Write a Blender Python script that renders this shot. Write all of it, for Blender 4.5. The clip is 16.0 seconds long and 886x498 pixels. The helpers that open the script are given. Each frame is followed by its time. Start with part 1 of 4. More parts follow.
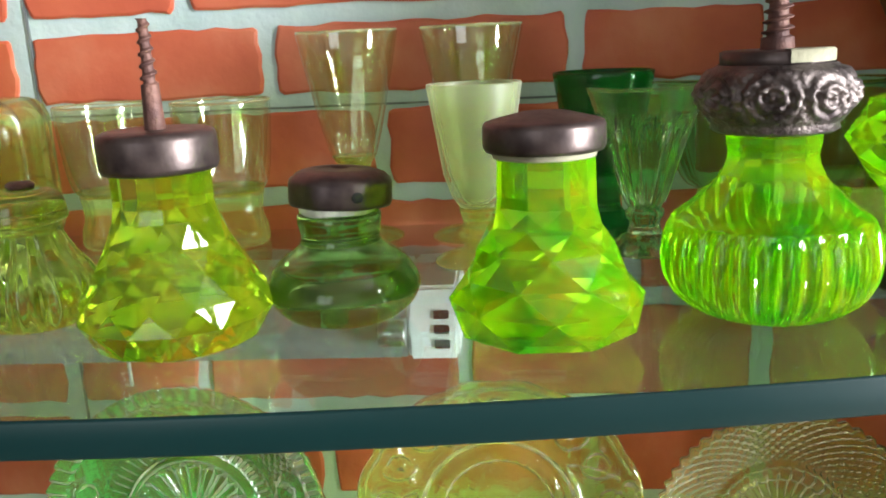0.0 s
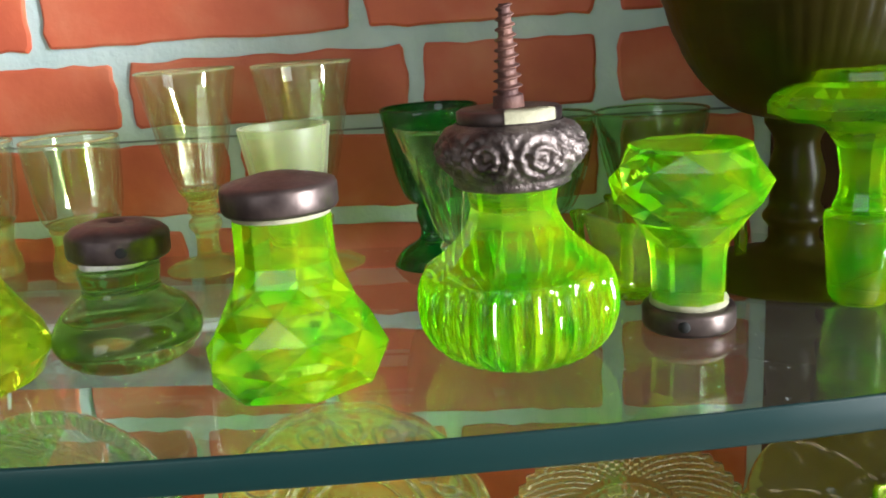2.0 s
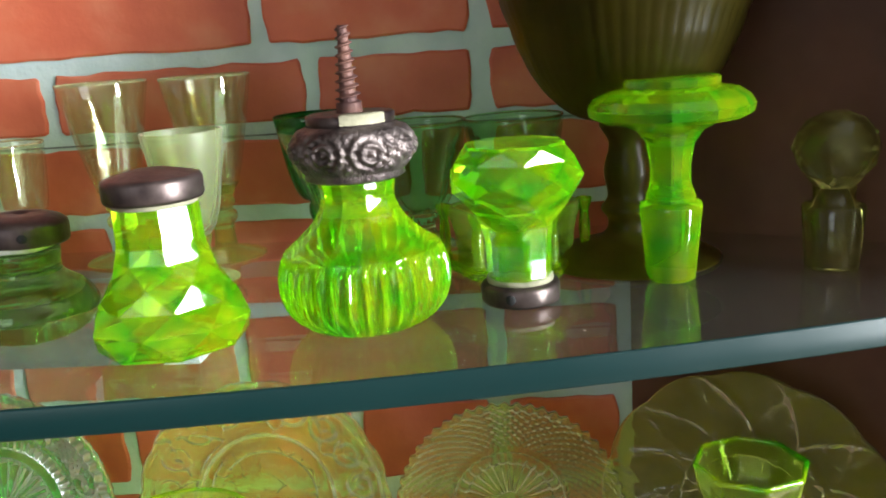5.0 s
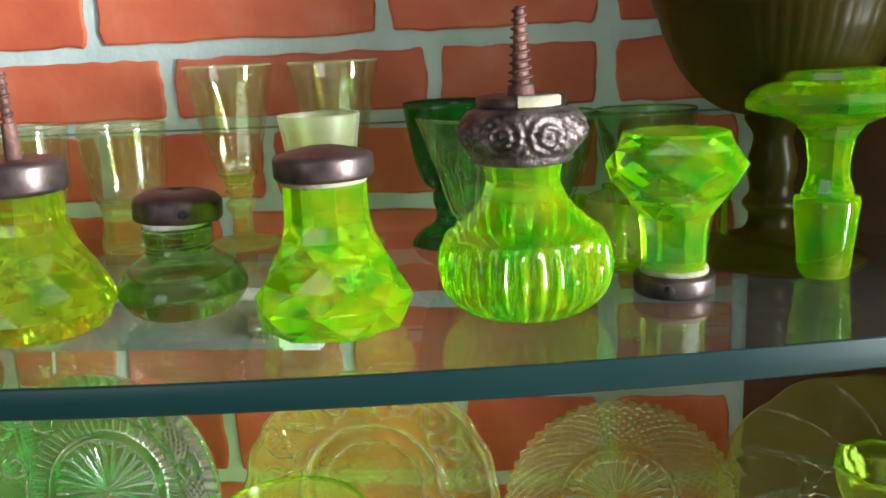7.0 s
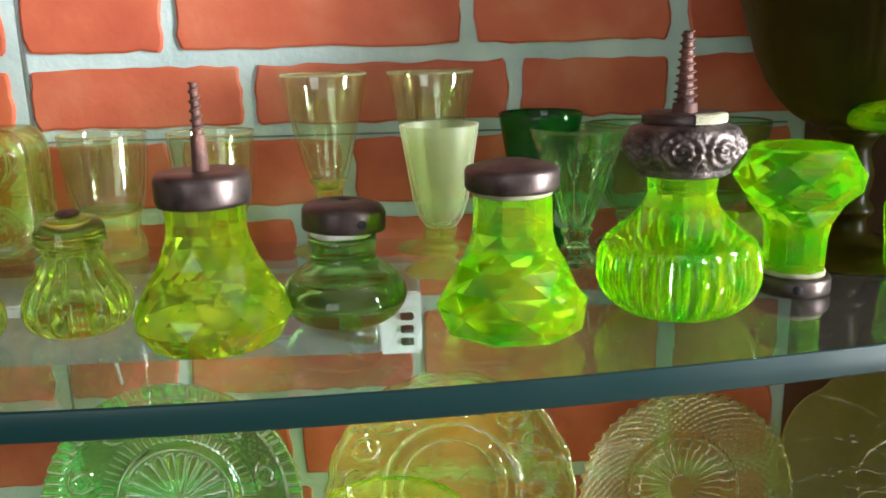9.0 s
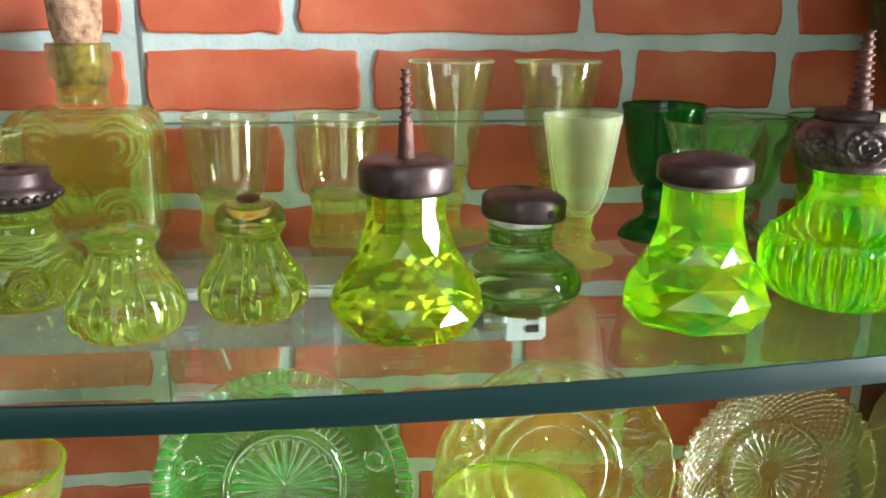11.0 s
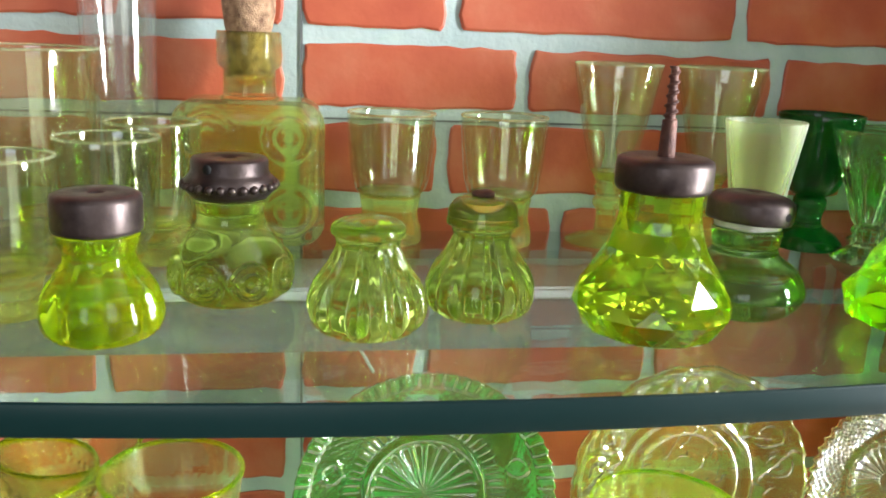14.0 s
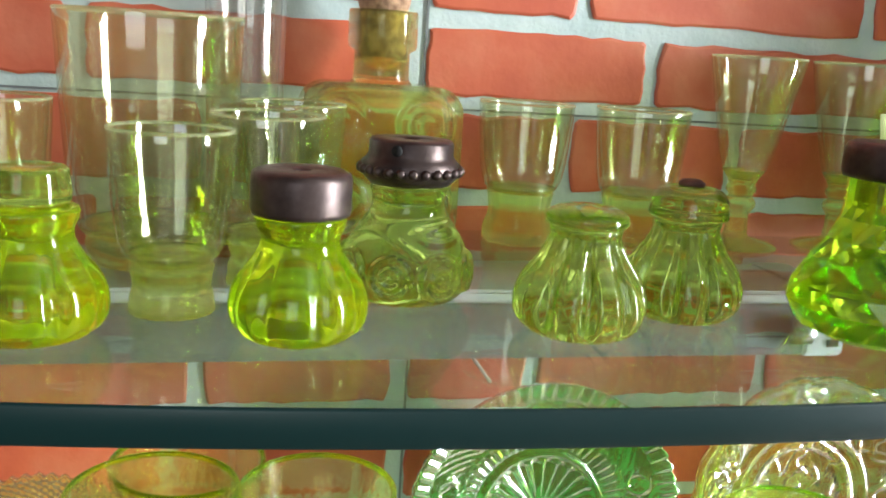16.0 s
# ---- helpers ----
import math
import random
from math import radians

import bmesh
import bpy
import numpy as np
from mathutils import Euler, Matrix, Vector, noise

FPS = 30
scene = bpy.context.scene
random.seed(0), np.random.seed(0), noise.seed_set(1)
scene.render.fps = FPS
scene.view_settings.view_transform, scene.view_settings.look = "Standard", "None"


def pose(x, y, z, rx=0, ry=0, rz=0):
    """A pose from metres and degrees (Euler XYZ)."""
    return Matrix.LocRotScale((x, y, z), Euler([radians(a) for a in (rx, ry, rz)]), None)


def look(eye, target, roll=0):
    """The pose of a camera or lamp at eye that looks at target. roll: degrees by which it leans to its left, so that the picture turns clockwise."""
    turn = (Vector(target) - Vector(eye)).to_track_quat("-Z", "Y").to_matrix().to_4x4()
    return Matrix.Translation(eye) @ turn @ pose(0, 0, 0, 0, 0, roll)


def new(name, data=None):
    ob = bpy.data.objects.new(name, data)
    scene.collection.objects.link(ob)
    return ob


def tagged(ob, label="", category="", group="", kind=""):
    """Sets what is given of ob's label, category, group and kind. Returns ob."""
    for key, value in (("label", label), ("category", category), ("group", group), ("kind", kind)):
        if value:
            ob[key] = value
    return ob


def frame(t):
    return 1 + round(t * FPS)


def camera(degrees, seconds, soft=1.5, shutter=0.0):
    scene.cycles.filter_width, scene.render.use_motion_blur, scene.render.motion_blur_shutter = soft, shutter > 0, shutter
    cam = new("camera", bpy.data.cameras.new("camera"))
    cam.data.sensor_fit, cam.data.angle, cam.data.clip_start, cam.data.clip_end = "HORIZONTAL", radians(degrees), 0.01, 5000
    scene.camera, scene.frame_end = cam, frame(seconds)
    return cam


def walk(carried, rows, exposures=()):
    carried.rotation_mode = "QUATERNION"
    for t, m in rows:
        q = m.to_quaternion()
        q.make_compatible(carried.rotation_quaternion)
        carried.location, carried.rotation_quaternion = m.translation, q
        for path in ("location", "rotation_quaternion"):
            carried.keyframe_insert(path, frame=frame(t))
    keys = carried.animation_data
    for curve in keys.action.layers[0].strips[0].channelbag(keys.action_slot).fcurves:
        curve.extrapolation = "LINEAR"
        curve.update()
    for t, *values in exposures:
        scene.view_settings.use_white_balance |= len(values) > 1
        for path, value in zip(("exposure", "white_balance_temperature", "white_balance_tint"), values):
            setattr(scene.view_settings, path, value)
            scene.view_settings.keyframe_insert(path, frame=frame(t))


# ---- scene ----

# ---- camera ----
cam = camera(54.4, 16.0, soft=1.8)
PATH = [
    (0, (0.1065, -0.0908, 1.2865), (0.0289, 0.8774, 1.0485), -2.74),
    (0.5, (0.1251, -0.1013, 1.3036), (0.0521, 0.8591, 1.0344), -3.17),
    (1, (0.1463, -0.0991, 1.3075), (0.0559, 0.8598, 1.0384), -3.71),
    (1.5, (0.1691, -0.0985, 1.3040), (0.0643, 0.8632, 1.0508), -3.47),
    (2, (0.1900, -0.0912, 1.3052), (0.0860, 0.8698, 1.0488), -3.99),
    (2.5, (0.2102, -0.0948, 1.3048), (0.1008, 0.8667, 1.0528), -4.30),
    (3, (0.2280, -0.1009, 1.3045), (0.1190, 0.8607, 1.0527), -4.69),
    (3.5, (0.2474, -0.1053, 1.3047), (0.1404, 0.8565, 1.0527), -4.74),
    (6, (0.2170, -0.1462, 1.3017), (0.1414, 0.8220, 1.0632), -3.84),
    (6.5, (0.1949, -0.1366, 1.2977), (0.1043, 0.8306, 1.0601), -3.35),
    (7, (0.1870, -0.1368, 1.2988), (0.0846, 0.8296, 1.0628), -2.77),
    (7.5, (0.1699, -0.1454, 1.3054), (0.0918, 0.8220, 1.0643), -2.57),
    (8, (0.1429, -0.1489, 1.3096), (0.0956, 0.8209, 1.0706), -2.89),
    (8.5, (0.1085, -0.1566, 1.3117), (0.1091, 0.8141, 1.0713), -2.27),
    (9, (0.0788, -0.1543, 1.3103), (0.1185, 0.8145, 1.0658), -1.37),
    (11.5, (-0.0287, -0.1486, 1.3138), (0.0790, 0.8100, 1.0504), 0.65),
    (12, (-0.0451, -0.1464, 1.3113), (0.0700, 0.8132, 1.0547), 1.10),
    (12.5, (-0.0655, -0.1421, 1.3084), (0.0632, 0.8163, 1.0536), 1.52),
    (13, (-0.0898, -0.1320, 1.3094), (0.0566, 0.8246, 1.0575), 2.18),
    (13.5, (-0.1062, -0.1288, 1.3100), (0.0496, 0.8263, 1.0582), 2.35),
    (14, (-0.1159, -0.1310, 1.3044), (0.0426, 0.8248, 1.0569), 2.43),
    (14.5, (-0.1412, -0.1316, 1.3055), (0.0325, 0.8209, 1.0554), 2.78),
    (15, (-0.1573, -0.1240, 1.3062), (0.0229, 0.8272, 1.0556), 3.31),
    (15.5, (-0.1744, -0.1090, 1.2982), (0.0200, 0.8404, 1.0513), 4.03),
    (16, (-0.1961, -0.0895, 1.2840), (0.0226, 0.8606, 1.0615), 3.82),
]
walk(cam, [(t, look(eye, target, roll)) for t, eye, target, roll in PATH],
     exposures=[(0, -0.10), (3, -0.13), (6.5, -0.20), (9, -0.12), (12, -0.02), (16, -0.06)])

# ---- world, window light ----
world = bpy.data.worlds.new("sky")
scene.world = world
world.use_nodes = True
wn = world.node_tree.nodes
sky = wn.new("ShaderNodeTexSky")
sky.sky_type, sky.sun_disc = "NISHITA", False
sky.sun_elevation, sky.sun_rotation = radians(35), radians(150)
world.node_tree.links.new(sky.outputs[0], wn["Background"].inputs[0])
wn["Background"].inputs[1].default_value = 0.12


def window_light(name, eye, target, sx, sy, watts, colour):
    data = bpy.data.lights.new(name, "AREA")
    data.shape, data.size, data.size_y, data.energy, data.color = "RECTANGLE", sx, sy, watts, colour
    ob = new(name, data)
    ob.matrix_world = look(eye, target)
    return ob


for wy in (-0.785, -0.595):
    window_light("window_daylight", (2.18, wy, 1.34), (0.2, wy + 0.85, 1.25), 0.16, 2.0, 155, (0.92, 0.97, 1.0))
window_light("window_daylight", (-0.75, -2.08, 1.72), (-0.3, 0.3, 1.35), 0.95, 1.45, 11.5, (0.92, 0.97, 1.0))


# ---- materials ----
def material(name):
    m = bpy.data.materials.new(name)
    m.use_nodes = True
    return m, m.node_tree.nodes, m.node_tree.links, m.node_tree.nodes["Principled BSDF"]


def noise_node(n, l, scale, detail=4.0, coord="Object"):
    tc = n.new("ShaderNodeTexCoord")
    t = n.new("ShaderNodeTexNoise")
    t.inputs["Scale"].default_value, t.inputs["Detail"].default_value = scale, detail
    l.new(tc.outputs[coord], t.inputs["Vector"])
    return t


def ramp(n, l, src, stops):
    r = n.new("ShaderNodeValToRGB")
    e = r.color_ramp.elements
    e[0].position, e[0].color = stops[0][0], (*stops[0][1], 1)
    e[1].position, e[1].color = stops[-1][0], (*stops[-1][1], 1)
    for p, c in stops[1:-1]:
        k = e.new(p)
        k.color = (*c, 1)
    l.new(src, r.inputs[0])
    return r


def bump(n, l, src, strength, distance):
    b = n.new("ShaderNodeBump")
    b.inputs["Strength"].default_value, b.inputs["Distance"].default_value = strength, distance
    l.new(src, b.inputs["Height"])
    return b


def glass(name, light, deep, body=0.2, rough=0.015, tone_scale=40.0, relief=0.06, ior=1.5, clear=0.0):
    """Solid coloured glass: clear refraction with a share of milky, light-scattering body."""
    m, n, l, p = material(name)
    t = noise_node(n, l, tone_scale, 3)
    c = ramp(n, l, t.outputs[0], [(0.35, deep), (0.65, light)])
    p.inputs["Transmission Weight"].default_value = 1.0
    p.inputs["IOR"].default_value = ior
    p.inputs["Roughness"].default_value = rough
    l.new(c.outputs[0], p.inputs["Base Color"])
    fine = noise_node(n, l, 160, 2)
    b = bump(n, l, fine.outputs[0], relief, 0.0006)
    l.new(b.outputs[0], p.inputs["Normal"])
    tr = n.new("ShaderNodeBsdfTranslucent")
    df = n.new("ShaderNodeBsdfDiffuse")
    l.new(c.outputs[0], tr.inputs[0])
    l.new(c.outputs[0], df.inputs[0])
    a = n.new("ShaderNodeMixShader")
    a.inputs[0].default_value = 0.45
    l.new(tr.outputs[0], a.inputs[1])
    l.new(df.outputs[0], a.inputs[2])
    mix = n.new("ShaderNodeMixShader")
    mix.inputs[0].default_value = body
    l.new(p.outputs[0], mix.inputs[1])
    l.new(a.outputs[0], mix.inputs[2])
    if clear:
        see = n.new("ShaderNodeBsdfTransparent")
        see.inputs[0].default_value = (0.995, 1.0, 0.95, 1)
        both = n.new("ShaderNodeMixShader")
        both.inputs[0].default_value = clear
        l.new(mix.outputs[0], both.inputs[1])
        l.new(see.outputs[0], both.inputs[2])
        mix = both
    l.new(mix.outputs[0], n["Material Output"].inputs[0])
    return m


def thin_glass(name, tint, gloss_rough=0.02, milk=0.0, milk_tint=(0.8, 0.9, 0.6), dust=0.0, base_gloss=0.045, vary=0.95, veil=0.005):
    """Thin-walled glass: tinted see-through with Fresnel gloss, and a share of milkiness."""
    m, n, l, p = material(name)
    n.remove(p)
    t = noise_node(n, l, 25, 3)
    c = ramp(n, l, t.outputs[0], [(0.3, tuple(v * vary for v in tint)), (0.7, tint)])
    tr = n.new("ShaderNodeBsdfTransparent")
    l.new(c.outputs[0], tr.inputs[0])
    gl = n.new("ShaderNodeBsdfGlossy")
    gl.inputs["Roughness"].default_value = gloss_rough
    lw = n.new("ShaderNodeLayerWeight")
    lw.inputs["Blend"].default_value = 0.5
    pw = n.new("ShaderNodeMath")
    pw.operation = "POWER"
    pw.inputs[1].default_value = 5.0
    l.new(lw.outputs["Facing"], pw.inputs[0])
    fr = n.new("ShaderNodeMath")
    fr.operation = "MULTIPLY_ADD"
    fr.inputs[1].default_value, fr.inputs[2].default_value = 0.94, base_gloss
    l.new(pw.outputs[0], fr.inputs[0])
    mix = n.new("ShaderNodeMixShader")
    l.new(fr.outputs[0], mix.inputs[0])
    l.new(tr.outputs[0], mix.inputs[1])
    l.new(gl.outputs[0], mix.inputs[2])
    last = mix
    if milk:
        df = n.new("ShaderNodeBsdfTranslucent")
        df.inputs[0].default_value = (*milk_tint, 1)
        dd = n.new("ShaderNodeBsdfDiffuse")
        dd.inputs[0].default_value = (*milk_tint, 1)
        both = n.new("ShaderNodeMixShader")
        l.new(df.outputs[0], both.inputs[1])
        l.new(dd.outputs[0], both.inputs[2])
        last = n.new("ShaderNodeMixShader")
        last.inputs[0].default_value = milk
        l.new(mix.outputs[0], last.inputs[1])
        l.new(both.outputs[0], last.inputs[2])
    if dust:
        sp = noise_node(n, l, 420, 2)
        rg = noise_node(n, l, 9, 3)
        r1 = ramp(n, l, sp.outputs[0], [(0.70, (0, 0, 0)), (0.76, (1, 1, 1))])
        r2 = ramp(n, l, rg.outputs[0], [(0.40, (0.02, 0.02, 0.02)), (0.70, (dust, dust, dust))])
        mul = n.new("ShaderNodeMath")
        mul.operation = "MULTIPLY_ADD"
        mul.inputs[2].default_value = veil
        l.new(r1.outputs[0], mul.inputs[0])
        l.new(r2.outputs[0], mul.inputs[1])
        dd = n.new("ShaderNodeBsdfDiffuse")
        dd.inputs[0].default_value = (0.7, 0.7, 0.68, 1)
        both = n.new("ShaderNodeMixShader")
        l.new(mul.outputs[0], both.inputs[0])
        l.new(last.outputs[0], both.inputs[1])
        l.new(dd.outputs[0], both.inputs[2])
        last = both
    l.new(last.outputs[0], n["Material Output"].inputs[0])
    return m


def solid(name, c1, c2, scale, rough=0.6, metal=0.0, bumps=0.3, dist=0.001, scale2=None):
    m, n, l, p = material(name)
    t = noise_node(n, l, scale, 6)
    c = ramp(n, l, t.outputs[0], [(0.3, c1), (0.7, c2)])
    l.new(c.outputs[0], p.inputs["Base Color"])
    p.inputs["Metallic"].default_value = metal
    t2 = noise_node(n, l, scale2 or scale * 6, 5)
    r = n.new("ShaderNodeMapRange")
    r.inputs["To Min"].default_value, r.inputs["To Max"].default_value = rough - 0.1, rough + 0.12
    l.new(t2.outputs[0], r.inputs[0])
    l.new(r.outputs[0], p.inputs["Roughness"])
    b = bump(n, l, t2.outputs[0], bumps, dist)
    l.new(b.outputs[0], p.inputs["Normal"])
    return m


def brick_material():
    m, n, l, p = material("painted_brick")
    info = n.new("ShaderNodeObjectInfo")
    tc = n.new("ShaderNodeTexCoord")
    add = n.new("ShaderNodeVectorMath")
    add.operation = "ADD"
    l.new(tc.outputs["Object"], add.inputs[0])
    l.new(info.outputs["Location"], add.inputs[1])
    big = n.new("ShaderNodeTexNoise")
    big.inputs["Scale"].default_value, big.inputs["Detail"].default_value = 22, 5
    l.new(add.outputs[0], big.inputs["Vector"])
    fine = n.new("ShaderNodeTexNoise")
    fine.inputs["Scale"].default_value, fine.inputs["Detail"].default_value = 260, 6
    l.new(add.outputs[0], fine.inputs["Vector"])
    c = ramp(n, l, big.outputs[0], [(0.3, (0.39, 0.066, 0.028)), (0.5, (0.48, 0.098, 0.043)), (0.68, (0.53, 0.155, 0.08))])
    hue = n.new("ShaderNodeHueSaturation")
    mr = n.new("ShaderNodeMapRange")
    mr.inputs["To Min"].default_value, mr.inputs["To Max"].default_value = 0.88, 1.12
    l.new(info.outputs["Random"], mr.inputs[0])
    l.new(mr.outputs[0], hue.inputs["Value"])
    l.new(c.outputs[0], hue.inputs["Color"])
    l.new(hue.outputs[0], p.inputs["Base Color"])
    p.inputs["Roughness"].default_value = 0.55
    b = bump(n, l, fine.outputs[0], 0.25, 0.0008)
    l.new(b.outputs[0], p.inputs["Normal"])
    return m


BRICK = brick_material()
MORTAR = solid("pale_blue_grey_mortar", (0.36, 0.45, 0.45), (0.50, 0.58, 0.57), 30, 0.75, bumps=0.5, dist=0.0012, scale2=220)
SEAM = solid("dark_seam", (0.10, 0.11, 0.115), (0.20, 0.215, 0.215), 60, 0.7)
# Two-tone noise puts the yellow glints and green depth of lit glass into the colour.
LIME = glass("lime_uranium_glass", (0.74, 0.98, 0.015), (0.10, 0.82, 0.012), 0.185, tone_scale=75.0, relief=0.03)
YELLOW = glass("yellow_uranium_glass", (0.86, 0.93, 0.02), (0.36, 0.78, 0.015), 0.12, tone_scale=60.0)
OLIVE = glass("olive_uranium_glass", (0.74, 0.86, 0.03), (0.26, 0.66, 0.02), 0.10, tone_scale=75.0, relief=0.03)
PALE = glass("pale_yellow_glass", (0.74, 0.85, 0.20), (0.50, 0.74, 0.12), 0.07)
THINGREEN = thin_glass("thin_green_glass", (0.84, 0.97, 0.80), 0.03, milk=0.02, milk_tint=(0.4, 0.9, 0.3))
RIMGLASS = glass("pale_rim_glass", (0.93, 1.0, 0.70), (0.88, 1.0, 0.58), 0.22, clear=0.3)
DISHGLASS = glass("hobnail_yellow_glass", (0.96, 1.0, 0.50), (0.91, 0.98, 0.36), 0.05, rough=0.03, clear=0.3)
FOOTGLASS = glass("yellow_foot_glass", (0.90, 1.0, 0.28), (0.80, 0.98, 0.16), 0.17, clear=0.38, ior=1.45)
CLEARYELLOW = glass("clear_yellow_bottle_glass", (0.95, 1.0, 0.44), (0.88, 0.99, 0.30), 0.04, clear=0.3, ior=1.46)
DEEPGREEN = glass("bottle_green_glass", (0.34, 0.58, 0.18), (0.22, 0.46, 0.11), 0.08)
FOREST = glass("forest_green_glass", (0.02, 0.34, 0.06), (0.01, 0.22, 0.03), 0.25)
GREENCUT = glass("spring_green_glass", (0.74, 0.99, 0.64), (0.56, 0.97, 0.46), 0.018, rough=0.01)
PLATEGREEN = glass("mint_green_pressed_glass", (0.32, 0.94, 0.24), (0.17, 0.86, 0.13), 0.12, rough=0.03, ior=1.5, clear=0.06)
PLATEYELLOW = glass("yellow_pressed_glass", (0.84, 1.0, 0.30), (0.74, 0.96, 0.18), 0.10, rough=0.04, ior=1.48, clear=0.2)
PLATEDIAMOND = glass("diamond_cut_pressed_glass", (0.82, 0.90, 0.26), (0.72, 0.82, 0.16), 0.14, rough=0.12, ior=1.36, clear=0.1)
PLATEOLIVE = glass("olive_pressed_glass", (0.80, 0.80, 0.20), (0.66, 0.68, 0.14), 0.14, rough=0.10, ior=1.42)
AMBER = glass("dark_amber_glass", (0.30, 0.25, 0.035), (0.22, 0.185, 0.025), 0.10, rough=0.30, ior=1.2)
SMOKE = glass("smoky_olive_glass", (0.45, 0.42, 0.12), (0.30, 0.30, 0.08), 0.12)
THINYELLOW = thin_glass("thin_yellow_glass", (0.985, 1.0, 0.925), 0.035, milk=0.017, base_gloss=0.13, milk_tint=(0.84, 1.0, 0.30), vary=0.985)
THINCLEAR = thin_glass("thin_clear_glass", (0.995, 1.0, 0.99), 0.035, milk=0.02, milk_tint=(0.9, 0.95, 0.9), base_gloss=0.13, vary=0.985)
FROST = thin_glass("frosted_glass", (0.90, 0.95, 0.74), 0.45, milk=0.18, milk_tint=(0.76, 0.80, 0.56))
SHELFGLASS = thin_glass("clear_shelf_glass", (0.90, 0.97, 0.94), 0.004, dust=0.6, base_gloss=0.15, veil=0.018)
EDGE = solid("teal_glass_edge", (0.0012, 0.014, 0.014), (0.0020, 0.019, 0.019), 3, 0.33, bumps=0.0, dist=0.0001)
EDGE.node_tree.nodes["Principled BSDF"].inputs["Specular IOR Level"].default_value = 0.32
BRONZE = solid("dark_bronze", (0.026, 0.017, 0.018), (0.11, 0.082, 0.076), 90, 0.38, metal=0.75, bumps=0.16, dist=0.0005)
RUST = solid("rusty_iron", (0.055, 0.022, 0.020), (0.16, 0.075, 0.055), 160, 0.62, metal=0.35, bumps=0.6, dist=0.0006)
SILVER = solid("tarnished_silver", (0.018, 0.011, 0.012), (0.20, 0.165, 0.155), 130, 0.42, metal=0.85, bumps=0.7, dist=0.0010)
CEMENT = solid("cream_cement", (0.17, 0.16, 0.10), (0.30, 0.28, 0.19), 150, 0.8)
PLASTER = solid("white_plaster", (0.40, 0.38, 0.35), (0.72, 0.70, 0.66), 150, 0.8)
CORK = solid("natural_cork", (0.16, 0.08, 0.045), (0.50, 0.31, 0.19), 240, 0.85, bumps=0.8, dist=0.0012)
WOOD = solid("dark_brown_wood", (0.050, 0.016, 0.006), (0.100, 0.032, 0.012), 14, 0.7, scale2=90)
LAMPBODY = solid("grey_white_lamp_housing", (0.80, 0.82, 0.82), (0.88, 0.89, 0.89), 18, 0.5, bumps=0.05)
# Darker grey that carries the shade on the housing's front face.
SHADED_LAMPFRONT = solid("shaded_lamp_front_grey", (0.13, 0.145, 0.14), (0.19, 0.205, 0.20), 25, 0.4, bumps=0.05)
CHROME = solid("polished_metal", (0.55, 0.57, 0.57), (0.72, 0.73, 0.73), 40, 0.22, metal=1.0, bumps=0.05)
# Black for the shade inside holes and slots, and for the printed marks.
DARK = solid("shade_and_print_black", (0.002, 0.002, 0.002), (0.004, 0.004, 0.004), 50, 0.85)
WALLPAINT = solid("cream_wall_paint", (0.20, 0.185, 0.165), (0.26, 0.24, 0.215), 4, 0.8)
FLOORWOOD = solid("brown_floor_boards", (0.10, 0.055, 0.03), (0.20, 0.11, 0.06), 6, 0.5)
WIRE = solid("white_coated_wire", (0.6, 0.6, 0.58), (0.8, 0.8, 0.78), 80, 0.5)


# ---- mesh helpers ----
def mesh(name, verts, faces, mats, smooth=False, slots=None):
    me = bpy.data.meshes.new(name)
    me.from_pydata([tuple(v) for v in verts], [], faces)
    for m in mats if isinstance(mats, (list, tuple)) else [mats]:
        me.materials.append(m)
    if slots:
        me.polygons.foreach_set("material_index", slots)
    me.polygons.foreach_set("use_smooth", [smooth] * len(me.polygons))
    me.update()
    return me


def part(name, me, parent, label="", at=None):
    ob = new(name, me)
    ob.parent = parent
    if at is not None:
        ob.matrix_basis = at
    if label:
        tagged(ob, label)
    return ob


def thing(name, x, y, z, label, category, group="", turn=0, kind=""):
    ob = new(name)
    ob.empty_display_size = 0.01
    ob.matrix_basis = pose(x, y, z, 0, 0, turn)
    return tagged(ob, label, category, group, kind)


def lathe(profile, n, shape=None):
    """Turned form from (radius, height) pairs; shape(angle, height, radius) may change the radius."""
    verts, faces, rings = [], [], []
    for r, z in profile:
        if r < 1e-6:
            rings.append([len(verts)])
            verts.append((0, 0, z))
        else:
            rings.append(list(range(len(verts), len(verts) + n)))
            for i in range(n):
                a = 2 * math.pi * i / n
                q = shape(a, z, r) if shape else r
                verts.append((q * math.cos(a), q * math.sin(a), z))
    for a, b in zip(rings, rings[1:]):
        for i in range(n):
            j = (i + 1) % n
            if len(a) == 1 and len(b) == 1:
                continue
            if len(a) == 1:
                faces.append((a[0], b[j], b[i]))
            elif len(b) == 1:
                faces.append((a[i], a[j], b[0]))
            else:
                faces.append((a[i], a[j], b[j], b[i]))
    return verts, faces


